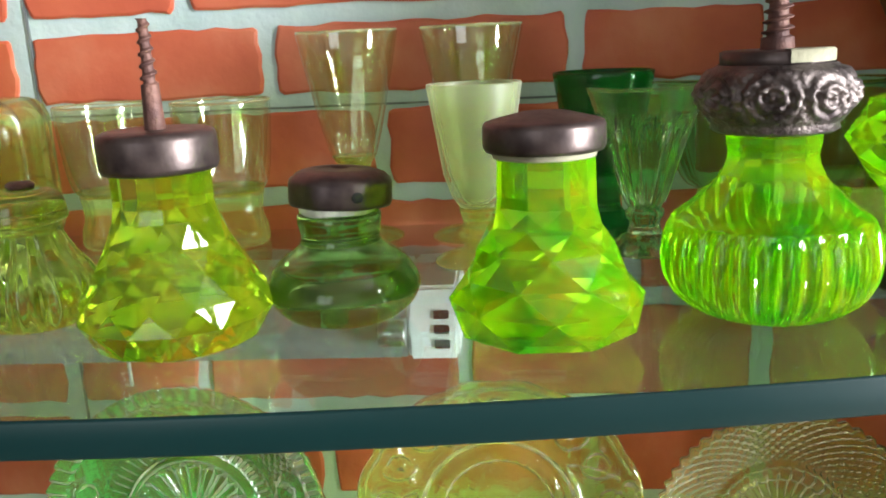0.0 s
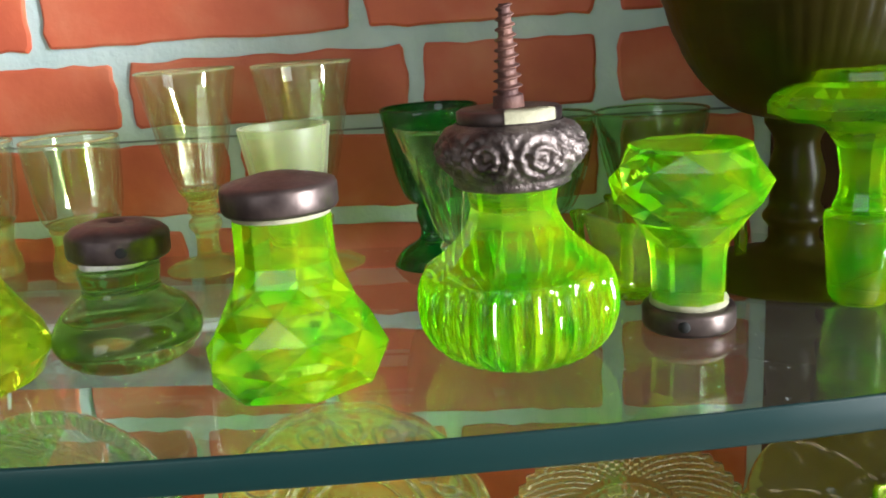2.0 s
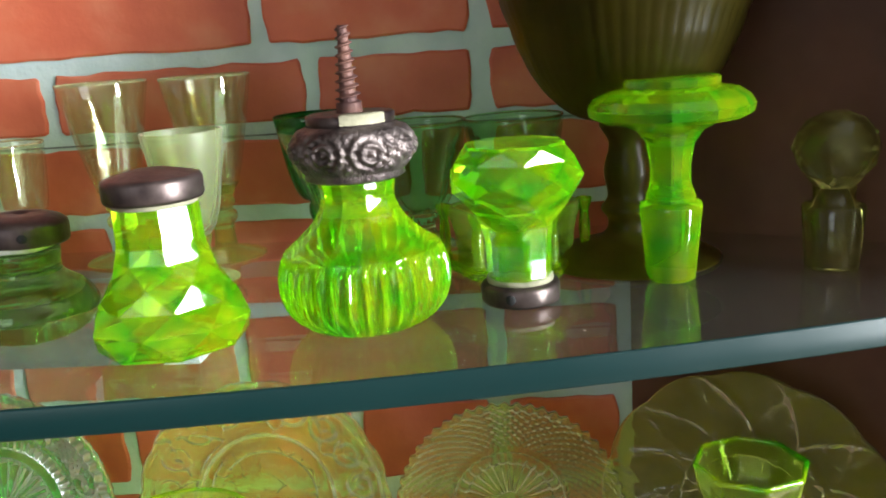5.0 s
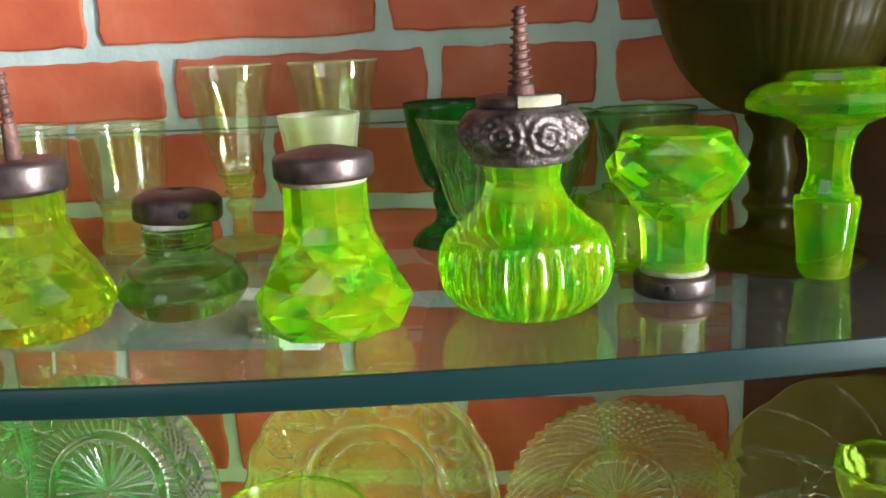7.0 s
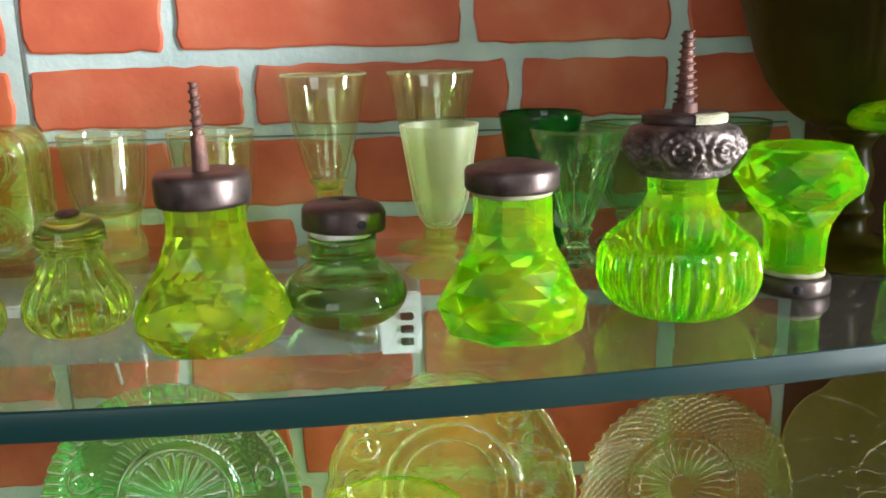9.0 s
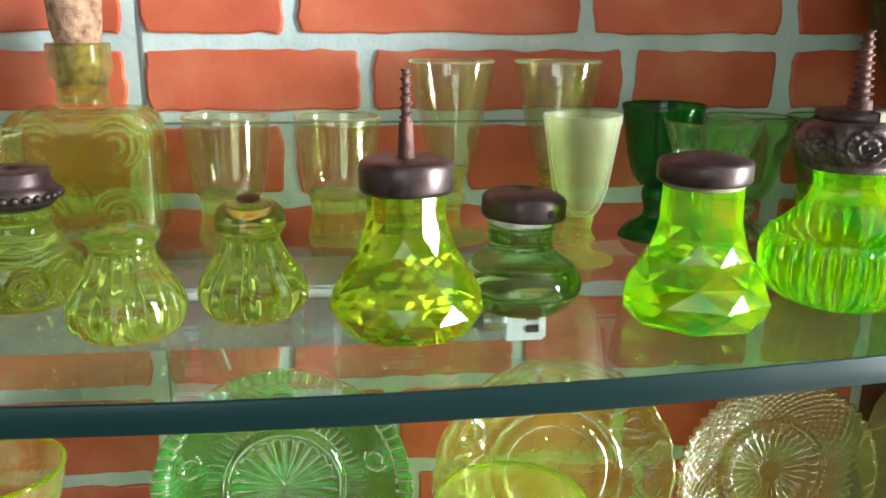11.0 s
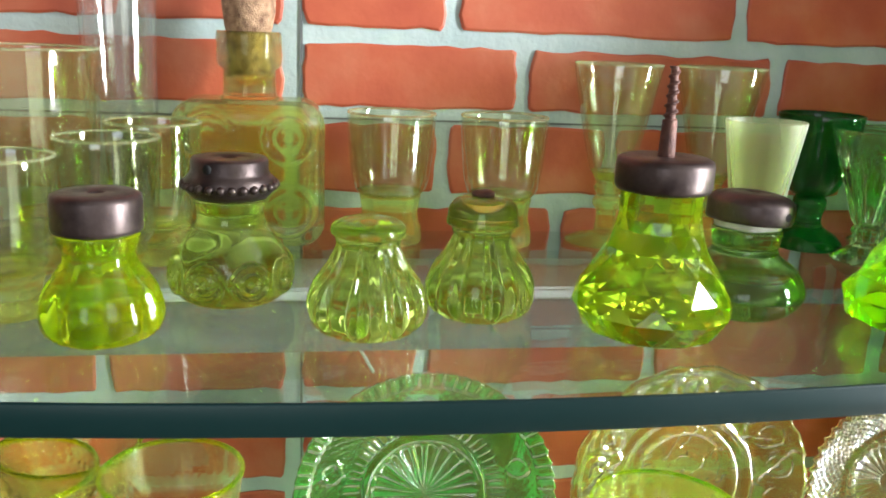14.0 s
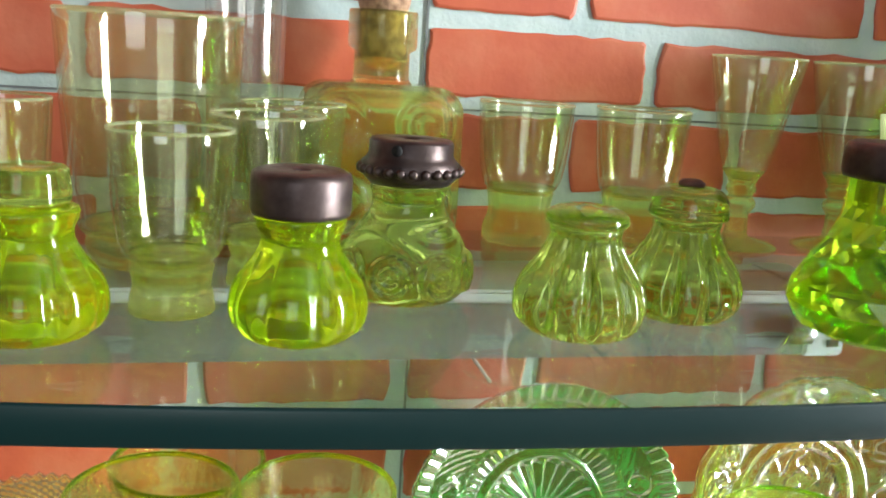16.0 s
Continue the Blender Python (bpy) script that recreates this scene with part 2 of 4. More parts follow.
def faceted(profile, n):
    """Cut form: each ring is turned half a step, so that the facets are diamonds and triangles."""
    verts, faces, rings = [], [], []
    for k, (r, z, off) in enumerate(profile):
        rings.append((off, list(range(len(verts), len(verts) + n))))
        for i in range(n):
            a = 2 * math.pi * (i + 0.5 * off) / n
            verts.append((r * math.cos(a), r * math.sin(a), z))
    for (oa, a), (ob_, b) in zip(rings, rings[1:]):
        for i in range(n):
            j = (i + 1) % n
            if oa == ob_:
                faces.append((a[i], a[j], b[j], b[i]))
            elif ob_:
                faces += [(a[i], a[j], b[i]), (a[j], b[j], b[i])]
            else:
                faces += [(a[i], b[j], b[i]), (a[i], a[j], b[j])]
    faces.append(tuple(reversed(rings[0][1])))
    faces.append(tuple(rings[-1][1]))
    return verts, faces


def smooth_profile(pts, steps=5):
    """Catmull-Rom through (radius, height) pairs."""
    out = []
    for i in range(len(pts) - 1):
        p0, p1, p2, p3 = pts[max(i - 1, 0)], pts[i], pts[i + 1], pts[min(i + 2, len(pts) - 1)]
        for s in range(steps):
            t = s / steps
            out.append(tuple(max(0.0, 0.5 * (2 * b + (c - a) * t + (2 * a - 5 * b + 4 * c - d) * t * t + (3 * b - a - 3 * c + d) * t ** 3))
                             if k == 0 else 0.5 * (2 * b + (c - a) * t + (2 * a - 5 * b + 4 * c - d) * t * t + (3 * b - a - 3 * c + d) * t ** 3)
                             for k, (a, b, c, d) in enumerate(zip(p0, p1, p2, p3))))
    out.append(pts[-1])
    return out


def box(x0, x1, y0, y1, z0, z1, bevel=0.0):
    bm = bmesh.new()
    bmesh.ops.create_cube(bm, size=1)
    for v in bm.verts:
        v.co = Vector(((x0 + x1) / 2 + v.co.x * (x1 - x0), (y0 + y1) / 2 + v.co.y * (y1 - y0), (z0 + z1) / 2 + v.co.z * (z1 - z0)))
    if bevel:
        bmesh.ops.bevel(bm, geom=bm.edges[:], offset=bevel, segments=2, affect="EDGES")
    verts = [tuple(v.co) for v in bm.verts]
    bm.verts.index_update()
    faces = [tuple(v.index for v in f.verts) for f in bm.faces]
    bm.free()
    return verts, faces


def slab(name, label, mat, *dims, bevel=0.0, kind="structure", category=""):
    return tagged(new(name, mesh(name, *box(*dims, bevel=bevel), mat)), label, category, kind=kind)


def moved(m, vf):
    return [tuple(m @ Vector(v)) for v in vf[0]], vf[1]


SHELF = 1.2
WALL = 0.3145
LOWER = 0.992

# ---- the room that closes the place ----
slab("floor", "brown wooden floor boards of the room", FLOORWOOD, -2.2, 2.2, -2.1, 0.5, -0.05, 0.0)
slab("ceiling", "cream painted ceiling", WALLPAINT, -2.2, 2.2, -2.1, 0.5, 2.6, 2.65)
slab("wall_west", "cream painted plain wall", WALLPAINT, -2.25, -2.2, -2.1, 0.5, 0, 2.6)
slab("wall_north", "cream painted wall behind the cabinet", WALLPAINT, -2.2, 2.2, 0.5, 0.55, 0, 2.6)
for a, b in ((-2.2, -1.25), (-0.25, 2.2)):
    slab("wall_south", "cream painted wall beside the window", WALLPAINT, a, b, -2.2, -2.1, 0, 2.6)
slab("wall_south", "cream painted wall under the window", WALLPAINT, -1.25, -0.25, -2.2, -2.1, 0, 0.95)
slab("wall_south", "cream painted wall over the window", WALLPAINT, -1.25, -0.25, -2.2, -2.1, 2.48, 2.6)
for a, b in ((-2.1, -0.88), (-0.50, 0.5)):
    slab("wall_east", "cream painted wall beside the window", WALLPAINT, 2.2, 2.3, a, b, 0, 2.6)
slab("wall_east", "cream painted wall under the window", WALLPAINT, 2.2, 2.3, -0.88, -0.50, 0, 0.30)
slab("wall_east", "cream painted wall over the window", WALLPAINT, 2.2, 2.3, -0.88, -0.50, 2.48, 2.6)
slab("window_1", "cream painted window mullion", WALLPAINT, 2.21, 2.26, -0.704, -0.676, 0.30, 2.48)

# ---- cabinet ----
cabinet = thing("display_cabinet", 0, 0.2, 0, "dark brown wooden display cabinet with open front", "cabinet")
# Unseen right-hand side; its front edge keeps window light off the wall's right end.
part("unseen_side", mesh("unseen_side", *box(0.50, 0.52, -0.070, 0.005, 0.0, 1.75, 0.002), WOOD), cabinet)
part("corner_panel", mesh("corner_panel", *moved(pose(0.2985, 0.1145, 0.0, 0, 0, -29.5), box(0.0, 0.262, 0.0, 0.016, 0.0, 1.75, 0.002)), WOOD), cabinet, "dark brown angled corner panel")
part("unseen_side", mesh("unseen_side", *box(-0.62, -0.60, -0.12, 0.135, 0.0, 1.75, 0.002), WOOD), cabinet)
part("top_panel", mesh("top_panel", *box(-0.62, 0.52, -0.12, 0.135, 1.752, 1.772, 0.002), WOOD), cabinet)
part("base", mesh("base", *box(-0.598, 0.498, -0.10, 0.135, 0.0, 0.6, 0.002), WOOD), cabinet)

backing = slab("wall_brick_panel", "brick-look back panel with pale blue-grey mortar", MORTAR, -0.598, 0.318, WALL + 0.0012, WALL + 0.02, 0.6, 1.75)


def front_y(x):
    return 0.0965 + 0.33 * (x + 0.05) ** 2


def glass_shelf(name, z, x0, x1, back, label):
    n, t = 64, 0.0108
    ob = thing(name, 0, 0, z, label, "shelf")
    xs = [x0 + (x1 - x0) * i / n for i in range(n + 1)]
    out = [(x, front_y(x)) for x in xs] + [(x1, front_y(x1) + 0.003), (0.289, back), (x0, back)]
    e, c = 0.0009, len(out)
    verts = [(x, y, 0) for x, y in out] + [(x, y, -t) for x, y in out]
    faces = [tuple(range(c)), tuple(range(2 * c - 1, c - 1, -1))]
    part("pane", mesh("pane", verts, faces, SHELFGLASS), ob, "clear glass pane")
    # polished edge, rounded at top and bottom
    ev, ef = [], []
    ring = [(0.0, 0.0), (-e * 0.7, -e * 0.3), (-e, -e), (-e, -t + e), (-e * 0.7, -t + e * 0.3), (0.0, -t)]
    for x, y in out[:n + 1]:
        ev += [(x, y + dy, dz) for dy, dz in ring]
    for i in range(n):
        for k in range(5):
            a = i * 6 + k
            ef.append((a, a + 6, a + 7, a + 1))
    part("polished_edge", mesh("polished_edge", ev, ef, EDGE, True), ob, "dark teal polished glass edge")
    return ob


glass_shelf("glass_shelf", SHELF, -0.597, 0.497, WALL - 0.004, "thick clear glass shelf with curved dark teal front edge")
glass_shelf("glass_shelf", LOWER, -0.597, 0.497, WALL - 0.004, "lower clear glass shelf carrying plates and bowls")

# lamp strip under the shelf
lamp = thing("strip_lamp", -0.2, 0.28, 1.1535, "grey-white strip lamp fixed beneath the glass shelf", "lamp")
part("housing", mesh("housing", *box(-0.39, 0.262, -0.024, 0.031, 0.001, 0.0315, 0.0015), LAMPBODY), lamp)
# Thin plate over the housing; its dark grey paints in the unlit front.
part("shaded_front", mesh("shaded_front", *box(-0.388, 0.262, -0.0262, -0.0242, 0.001, 0.026, 0.0006), SHADED_LAMPFRONT), lamp, "lamp front with its shade put into the grey")
part("tube_end", mesh("tube_end", *moved(pose(0.2500, -0.0285, 0.0135, 0, 90, 0), lathe([(0, 0), (0.0058, 0.0002), (0.0064, 0.0010), (0.0064, 0.0112), (0.0058, 0.0120), (0, 0.0121)], 24)), CHROME, True), lamp, "polished metal tube end")
cap = part("end_cap", mesh("end_cap", *box(0.2622, 0.284, -0.0265, 0.031, 0.0, 0.0325, 0.0015), LAMPBODY), lamp, "white plastic end cap with dark slots")
# Black blocks set into the cap paint the shade inside its slots.
for k in range(3):
    part("slot", mesh("slot", *box(0.2735, 0.2800, -0.0275, -0.0255, 0.0050 + k * 0.0066, 0.0088 + k * 0.0066, 0.0004), DARK), cap, "vent slot drawn as a shade-black block")


# ---- knobs and stoppers ----
def lid(parent, r, h, z, mat, dome=0.0, hole=False, side_hole=False, label=""):
    if hole:
        prof = [(0.0022, z + h - 0.003), (0.0022, z + h - 0.0006), (0.003, z + h), (r * 0.86, z + h), (r * 0.97, z + h * 0.93), (r, z + h * 0.8), (r, z + h * 0.12), (r * 0.97, z), (r * 0.7, z), (0, z)]
        prof = [(0, z + h - 0.003)] + prof
    else:
        prof = [(0, z + h + dome), (r * 0.4, z + h + dome * 0.86), (r * 0.86, z + h), (r * 0.97, z + h * 0.92), (r, z + h * 0.78), (r, z + h * 0.14), (r * 0.96, z), (r * 0.7, z), (0, z)]
    v, f = lathe(prof, 48)
    f = [tuple(reversed(q)) for q in f]
    cap = part("metal_collar", mesh("metal_collar", v, f, mat, True), parent, label or "dark bronze metal collar")
    # No real bore: a raised black disc stands for the hole's shade.
    if side_hole:
        v, f = lathe([(0, 0.0008), (0.0014, 0.0007), (0.0019, 0.0003), (0.0021, -0.0006)], 16)
        part("screw_hole_shade", mesh("screw_hole_shade", v, f, DARK, True), cap, "screw hole drawn as a raised shade-black disc", pose(0, -r, z + h * 0.5, 90))
    return cap


def screw(parent, z, length, r0, r1, turns, mat, shank):
    """Tapered wood screw with a plain shank below and a thread above."""
    n, rows = 20, 150
    verts, faces = [], []
    for k in range(rows + 1):
        s = k / rows
        r = r0 + (r1 - r0) * s
        for i in range(n):
            a = 2 * math.pi * i / n
            q = r
            if s > shank:
                ph = (s - shank) / (1 - shank) * turns * 2 * math.pi - a
                q = r * (0.70 + 0.36 * max(0, math.cos(ph)) ** 1.5)
            verts.append((q * math.cos(a), q * math.sin(a), z + length * s))
    for k in range(rows):
        for i in range(n):
            j = (i + 1) % n
            faces.append((k * n + i, k * n + j, (k + 1) * n + j, (k + 1) * n + i))
    faces.append(tuple(rows * n + i for i in range(n)))
    part("screw", mesh("screw", verts, faces, mat, True), parent, "rusty iron wood screw")


def knob_body(me_profile, n, mat, parent, name="glass_body", label=""):
    return part(name, mesh(name, *faceted(me_profile, n), mat), parent, label)


mark = mesh("mark", *box(-0.0009, 0.0009, -0.0016, 0.0016, 0.0, 0.0003), DARK)
for q in range(3):
    part("mark", mark, lamp, "small dark printed mark", pose(0.187 + 0.0034 * q, -0.004, 0.0315))

k = thing("cut_glass_knob", 0.0070, 0.149, SHELF, "olive yellow-green cut glass knob with bronze collar and long screw", "knob", "glass knobs", 6)
knob_body([(0.015, 0, 0), (0.0242, 0.0038, 1), (0.0284, 0.0115, 0), (0.0268, 0.0178, 1), (0.0218, 0.0262, 0), (0.0177, 0.0330, 1), (0.0152, 0.0400, 0), (0.0143, 0.0440, 0), (0.0143, 0.0530, 0)], 14, OLIVE, k)
lid(k, 0.0168, 0.0115, 0.0535, BRONZE)
screw(k, 0.0645, 0.0310, 0.0030, 0.0018, 5.5, RUST, 0.42)

# smooth dark green knob
k = thing("smooth_glass_knob", 0.0532, 0.172, SHELF, "smooth bottle-green round glass knob with tilted bronze cap", "knob", "glass knobs", 10)
prof = smooth_profile([(0, 0), (0.012, 0.0003), (0.0205, 0.004), (0.0245, 0.0115), (0.0205, 0.0195), (0.0145, 0.0240), (0.0125, 0.0275), (0.0125, 0.0355), (0, 0.0356)])
part("glass_body", mesh("glass_body", *lathe(prof, 64), DEEPGREEN, True), k)
part("plaster_ring", mesh("plaster_ring", *lathe([(0.0100, 0.0345), (0.0122, 0.0352), (0.0126, 0.0372), (0.0118, 0.039), (0, 0.039)], 40, lambda a, z, r: r * (1 + 0.03 * math.sin(5 * a))), PLASTER, True), k, "crumbling white plaster ring")
v, f = lathe([(0, 0.0478), (0.0022, 0.0478), (0.0028, 0.0496), (0.0100, 0.0494), (0.0140, 0.0482), (0.0161, 0.0464), (0.0165, 0.0452), (0.0165, 0.0396), (0.0160, 0.0384), (0.0110, 0.0380), (0, 0.0380)], 64, lambda a, z, r: r * (1 - 0.022 * (0.5 - 0.5 * math.cos(8 * a))) if r > 0.009 else r)
cap = part("metal_collar", mesh("metal_collar", v, [tuple(reversed(q)) for q in f], BRONZE, True), k, "tilted eight-sided bronze cap", pose(-0.0014, 0, -0.0008, 0, 3.5, 18))
# Convex black disc in place of a bored hole's dark inside.
v, f = lathe([(0, 0.0008), (0.0014, 0.0007), (0.0019, 0.0003), (0.0021, -0.0006)], 16)
part("screw_hole_shade", mesh("screw_hole_shade", v, f, DARK, True), cap, "screw hole drawn as a raised shade-black disc", pose(0, -0.0160, 0.0424, 90))

# tall cut knob with flat cap
k = thing("cut_glass_knob", 0.1168, 0.151, SHELF, "bright yellow-green faceted glass knob with flat bronze cap", "knob", "glass knobs", 2)
knob_body([(0.015, 0, 0), (0.0262, 0.0036, 1), (0.0286, 0.0125, 0), (0.0240, 0.0195, 1), (0.0198, 0.0275, 0), (0.0163, 0.0345, 1), (0.0150, 0.0400, 1), (0.0146, 0.0530, 1)], 8, LIME, k)
part("plaster_ring", mesh("plaster_ring", *lathe([(0.0120, 0.0528), (0.0145, 0.0532), (0.0147, 0.055), (0, 0.055)], 40), CEMENT, True), k, "cream cement ring")
lid(k, 0.0172, 0.0085, 0.0550, BRONZE, dome=0.0022)

# fluted knob with ornate silver collar
k = thing("fluted_glass_knob", 0.1845, 0.169, SHELF, "glowing lime-green fluted glass knob with ornate silver collar and screw", "knob", "glass knobs", 4)


def flutes(a, z, r):
    """Tall hollow flutes with sharp ridges on the belly, flat panels on the neck."""
    if z < 0.0302:
        u = ((a * 34 / (2 * math.pi)) % 1) * 2 - 1
        return r * (1 - 0.052 * (1 - u * u) * min(1, z / 0.0045) * min(1, (0.0302 - z) / 0.004))
    u = ((a * 10 / (2 * math.pi)) % 1) * 2 - 1
    return r * (1 - 0.045 * (1 - u * u) * min(1, (z - 0.0302) / 0.003))


prof = smooth_profile([(0, 0), (0.0140, 0.0003), (0.0220, 0.0025), (0.0280, 0.0070), (0.0311, 0.0128), (0.0318, 0.0190), (0.0310, 0.0250), (0.0288, 0.0300)], 5) \
    + smooth_profile([(0.0284, 0.0304), (0.0226, 0.0352), (0.0175, 0.0400), (0.0146, 0.0445), (0.0132, 0.0490), (0.0130, 0.0560), (0, 0.0561)], 4)
part("glass_body", mesh("glass_body", *lathe(prof, 340, flutes), LIME), k)


def ornament(a, z, r):
    s = (z - 0.059) / 0.0145
    if 0 < s < 1:
        env = math.sin(math.pi * s)
        u = (a * 8 / (2 * math.pi)) % 1 - 0.5
        d = math.hypot(u * 1.2, (s - 0.5) * 1.1)
        return r * (1 + 0.045 * env * math.cos(26 * d) + 0.02 * env * math.sin(21 * a + 30 * s))
    return r


v, f = lathe([(0.012, 0.0558), (0.0165, 0.0556), (0.0180, 0.0566), (0.0176, 0.0580), (0.0186, 0.0590)] + [(0.0186 + 0.0036 * math.sin(math.pi * min(1, i / 24 * 0.92)), 0.059 + 0.0145 * i / 24) for i in range(1, 25)] + [(0.0172, 0.0742), (0.0162, 0.0750)], 180, ornament)
part("silver_collar", mesh("silver_collar", v, f, SILVER, True), k, "ornate embossed tarnished silver collar")
ring = [(0.0155, 0.0748), (0.0158, 0.0755), (0.0158, 0.0783), (0.0150, 0.0788), (0, 0.0788)]
ferrule = part("ferrule", mesh("ferrule", *lathe(ring, 48), BRONZE, True), k, "dark worn metal ferrule")
# Slightly raised pale sector over the ferrule's front right.
v, f = lathe([(r + 0.0003, z + (0.0003 if z > 0.077 else 0)) for r, z in ring[1:4]] + [(0.0090, 0.0792), (0.0090, 0.0787)], 48, lambda a, z, r: r * (1 + 0.006 * math.sin(9 * a)))
f = [q for q in f if -1.75 < math.atan2(sum(v[i][1] for i in q), sum(v[i][0] for i in q)) < -0.62]
part("pale_patch", mesh("pale_patch", v, f, CEMENT, True), ferrule, "pale patch on the front right of the ferrule")
screw(k, 0.0786, 0.0300, 0.0048, 0.0024, 9, RUST, 0.12)

# inverted knob on its collar
k = thing("faceted_glass_knob", 0.2415, 0.192, SHELF, "lime-green faceted glass knob standing upside down on its collar", "knob", "glass knobs", -15)
lid(k, 0.0155, 0.0078, 0.0, BRONZE, side_hole=True)
part("plaster_ring", mesh("plaster_ring", *lathe([(0.0118, 0.0078), (0.0130, 0.0080), (0.0130, 0.0098), (0, 0.0098)], 40), CEMENT, True), k, "cream cement ring")
knob_body([(0.0125, 0.0096, 1), (0.0130, 0.0240, 1), (0.0140, 0.0300, 1), (0.0190, 0.0375, 0), (0.0247, 0.0440, 1), (0.0265, 0.0495, 0), (0.0229, 0.0555, 1), (0.0198, 0.0606, 0), (0.0195, 0.0618, 0)], 8, LIME, k)

# mushroom stopper
k = thing("glass_stopper", 0.3030, 0.210, SHELF, "lime-green glass mushroom stopper with ground tapered plug", "stopper", "glass stoppers", -9)
part("plug", mesh("plug", *lathe([(0, 0), (0.0092, 0.0001), (0.0098, 0.0010), (0.0124, 0.0300), (0.0120, 0.0318), (0.0096, 0.0324), (0, 0.0324)], 48), LIME, True), k, "frosted ground plug")
knob_body([(0.0098, 0.0326, 0), (0.0098, 0.0340, 0), (0.0080, 0.0395, 0), (0.0078, 0.0460, 0), (0.0092, 0.0550, 0), (0.0130, 0.0605, 0), (0.0200, 0.0638, 0), (0.0278, 0.0650, 0), (0.0316, 0.0668, 0), (0.0320, 0.0700, 0), (0.0300, 0.0735, 0), (0.0255, 0.0764, 0), (0.0198, 0.0775, 0), (0.0190, 0.0779, 0), (0.0190, 0.0805, 0), (0.0178, 0.0812, 0)], 12, LIME, k, "mushroom_head")

# ball stopper
k = thing("ball_stopper", 0.3685, 0.216, SHELF, "smoky olive faceted ball stopper with grey ground plug", "stopper", "glass stoppers")
part("plug", mesh("plug", *lathe([(0, 0), (0.0100, 0.0001), (0.0106, 0.0010), (0.0122, 0.0250), (0.0112, 0.0265), (0.0080, 0.0275), (0.0082, 0.0335), (0, 0.0335)], 40), SMOKE, True), k)
knob_body([(0.0080, 0.0336, 0), (0.0110, 0.0375, 1), (0.0150, 0.0430, 0), (0.0165, 0.0490, 1), (0.0150, 0.0550, 0), (0.0110, 0.0600, 1), (0.0050, 0.0630, 0)], 12, SMOKE, k, "faceted_ball")


def ribs(count, depth, z0, z1, sharp=1.0):
    def shape(a, z, r):
        if z0 < z < z1:
            e = math.sin(math.pi * (z - z0) / (z1 - z0)) ** 0.5
            return r * (1 - depth * e * (0.5 + 0.5 * math.cos(count * a)) ** sharp)
        return r
    return shape


# yellow lobed knob with bronze collar
def lobed_knob(name, x, y, label, with_lid, turn):
    k = thing(name, x, y, SHELF, label, "knob", "glass knobs", turn)
    prof = smooth_profile([(0, 0), (0.0128, 0.0004), (0.0186, 0.0038), (0.0202, 0.0098), (0.0186, 0.0165), (0.0144, 0.0225), (0.0117, 0.0272), (0.0115, 0.0305), (0.0127, 0.0335), (0.0118, 0.0368), (0, 0.0373)])
    part("glass_body", mesh("glass_body", *lathe(prof, 96, ribs(8, 0.10, 0.001, 0.028, 3)), YELLOW, True), k)
    if with_lid:
        lid(k, 0.0143, 0.0125, 0.0368, BRONZE, hole=True)
    else:
        prof = smooth_profile([(0, 0.0374), (0.0098, 0.0376), (0.0112, 0.0400), (0.0108, 0.0445), (0.0095, 0.0475), (0, 0.0482)])
        part("glass_top", mesh("glass_top", *lathe(prof, 48), PALE, True), k, "pale clear glass top")


lobed_knob("lobed_glass_knob", -0.1820, 0.1545, "bright yellow lobed glass knob with bronze collar", True, 15)
lobed_knob("lobed_glass_knob", -0.2545, 0.157, "yellow-green lobed glass knob with pale clear top", False, 30)

# knob with beaded collar and round bosses
k = thing("bossed_glass_knob", -0.1435, 0.196, SHELF, "olive glass knob with round bosses and beaded dark collar", "knob", "glass knobs", 0)


def bosses(a, z, r):
    u = (a * 8 / (2 * math.pi)) % 1 - 0.5
    d = math.hypot(u * 2 * math.pi * r / 8, z - 0.0115)
    return r + (0.0018 * math.cos(math.pi * d / 0.0032) ** 2 * (1 if d < 0.0080 else 0) if d < 0.008 else 0)


prof = smooth_profile([(0, 0), (0.0150, 0.0004), (0.0205, 0.0040), (0.0222, 0.0110), (0.0205, 0.0190), (0.0160, 0.0265), (0.0130, 0.0310), (0.0124, 0.0350), (0.0124, 0.0400), (0, 0.0401)], 9)
part("glass_body", mesh("glass_body", *lathe(prof, 160, bosses), PALE, True), k)
v, f = lathe([(0, 0.0402), (0.0138, 0.0402), (0.0150, 0.0415), (0.0165, 0.0430), (0.0168, 0.0470), (0.0152, 0.0485), (0.0143, 0.0500), (0.0142, 0.0540), (0.0134, 0.0550), (0.0030, 0.0550), (0.0024, 0.0535), (0, 0.0535)], 48)
collar = part("metal_collar", mesh("metal_collar", v, f, BRONZE, True), k, "dark bronze collar with a hole")
bead = mesh("bead", *lathe(smooth_profile([(0, -0.0017), (0.0012, -0.0012), (0.0017, 0), (0.0012, 0.0012), (0, 0.0017)], 3), 12), BRONZE, True)
for i in range(26):
    a = 2 * math.pi * i / 26
    part("bead", bead, collar, at=pose(0.0168 * math.cos(a), 0.0168 * math.sin(a), 0.0450))
# Black disc on the collar draws the shade of a hole.
v, f = lathe([(0, 0.0008), (0.0013, 0.0007), (0.0018, 0.0003), (0.002, -0.0006)], 16)
part("screw_hole_shade", mesh("screw_hole_shade", v, f, DARK, True), collar, "screw hole drawn as a raised shade-black disc", pose(-0.0070, -0.0124, 0.0520, 90, 0, -30))


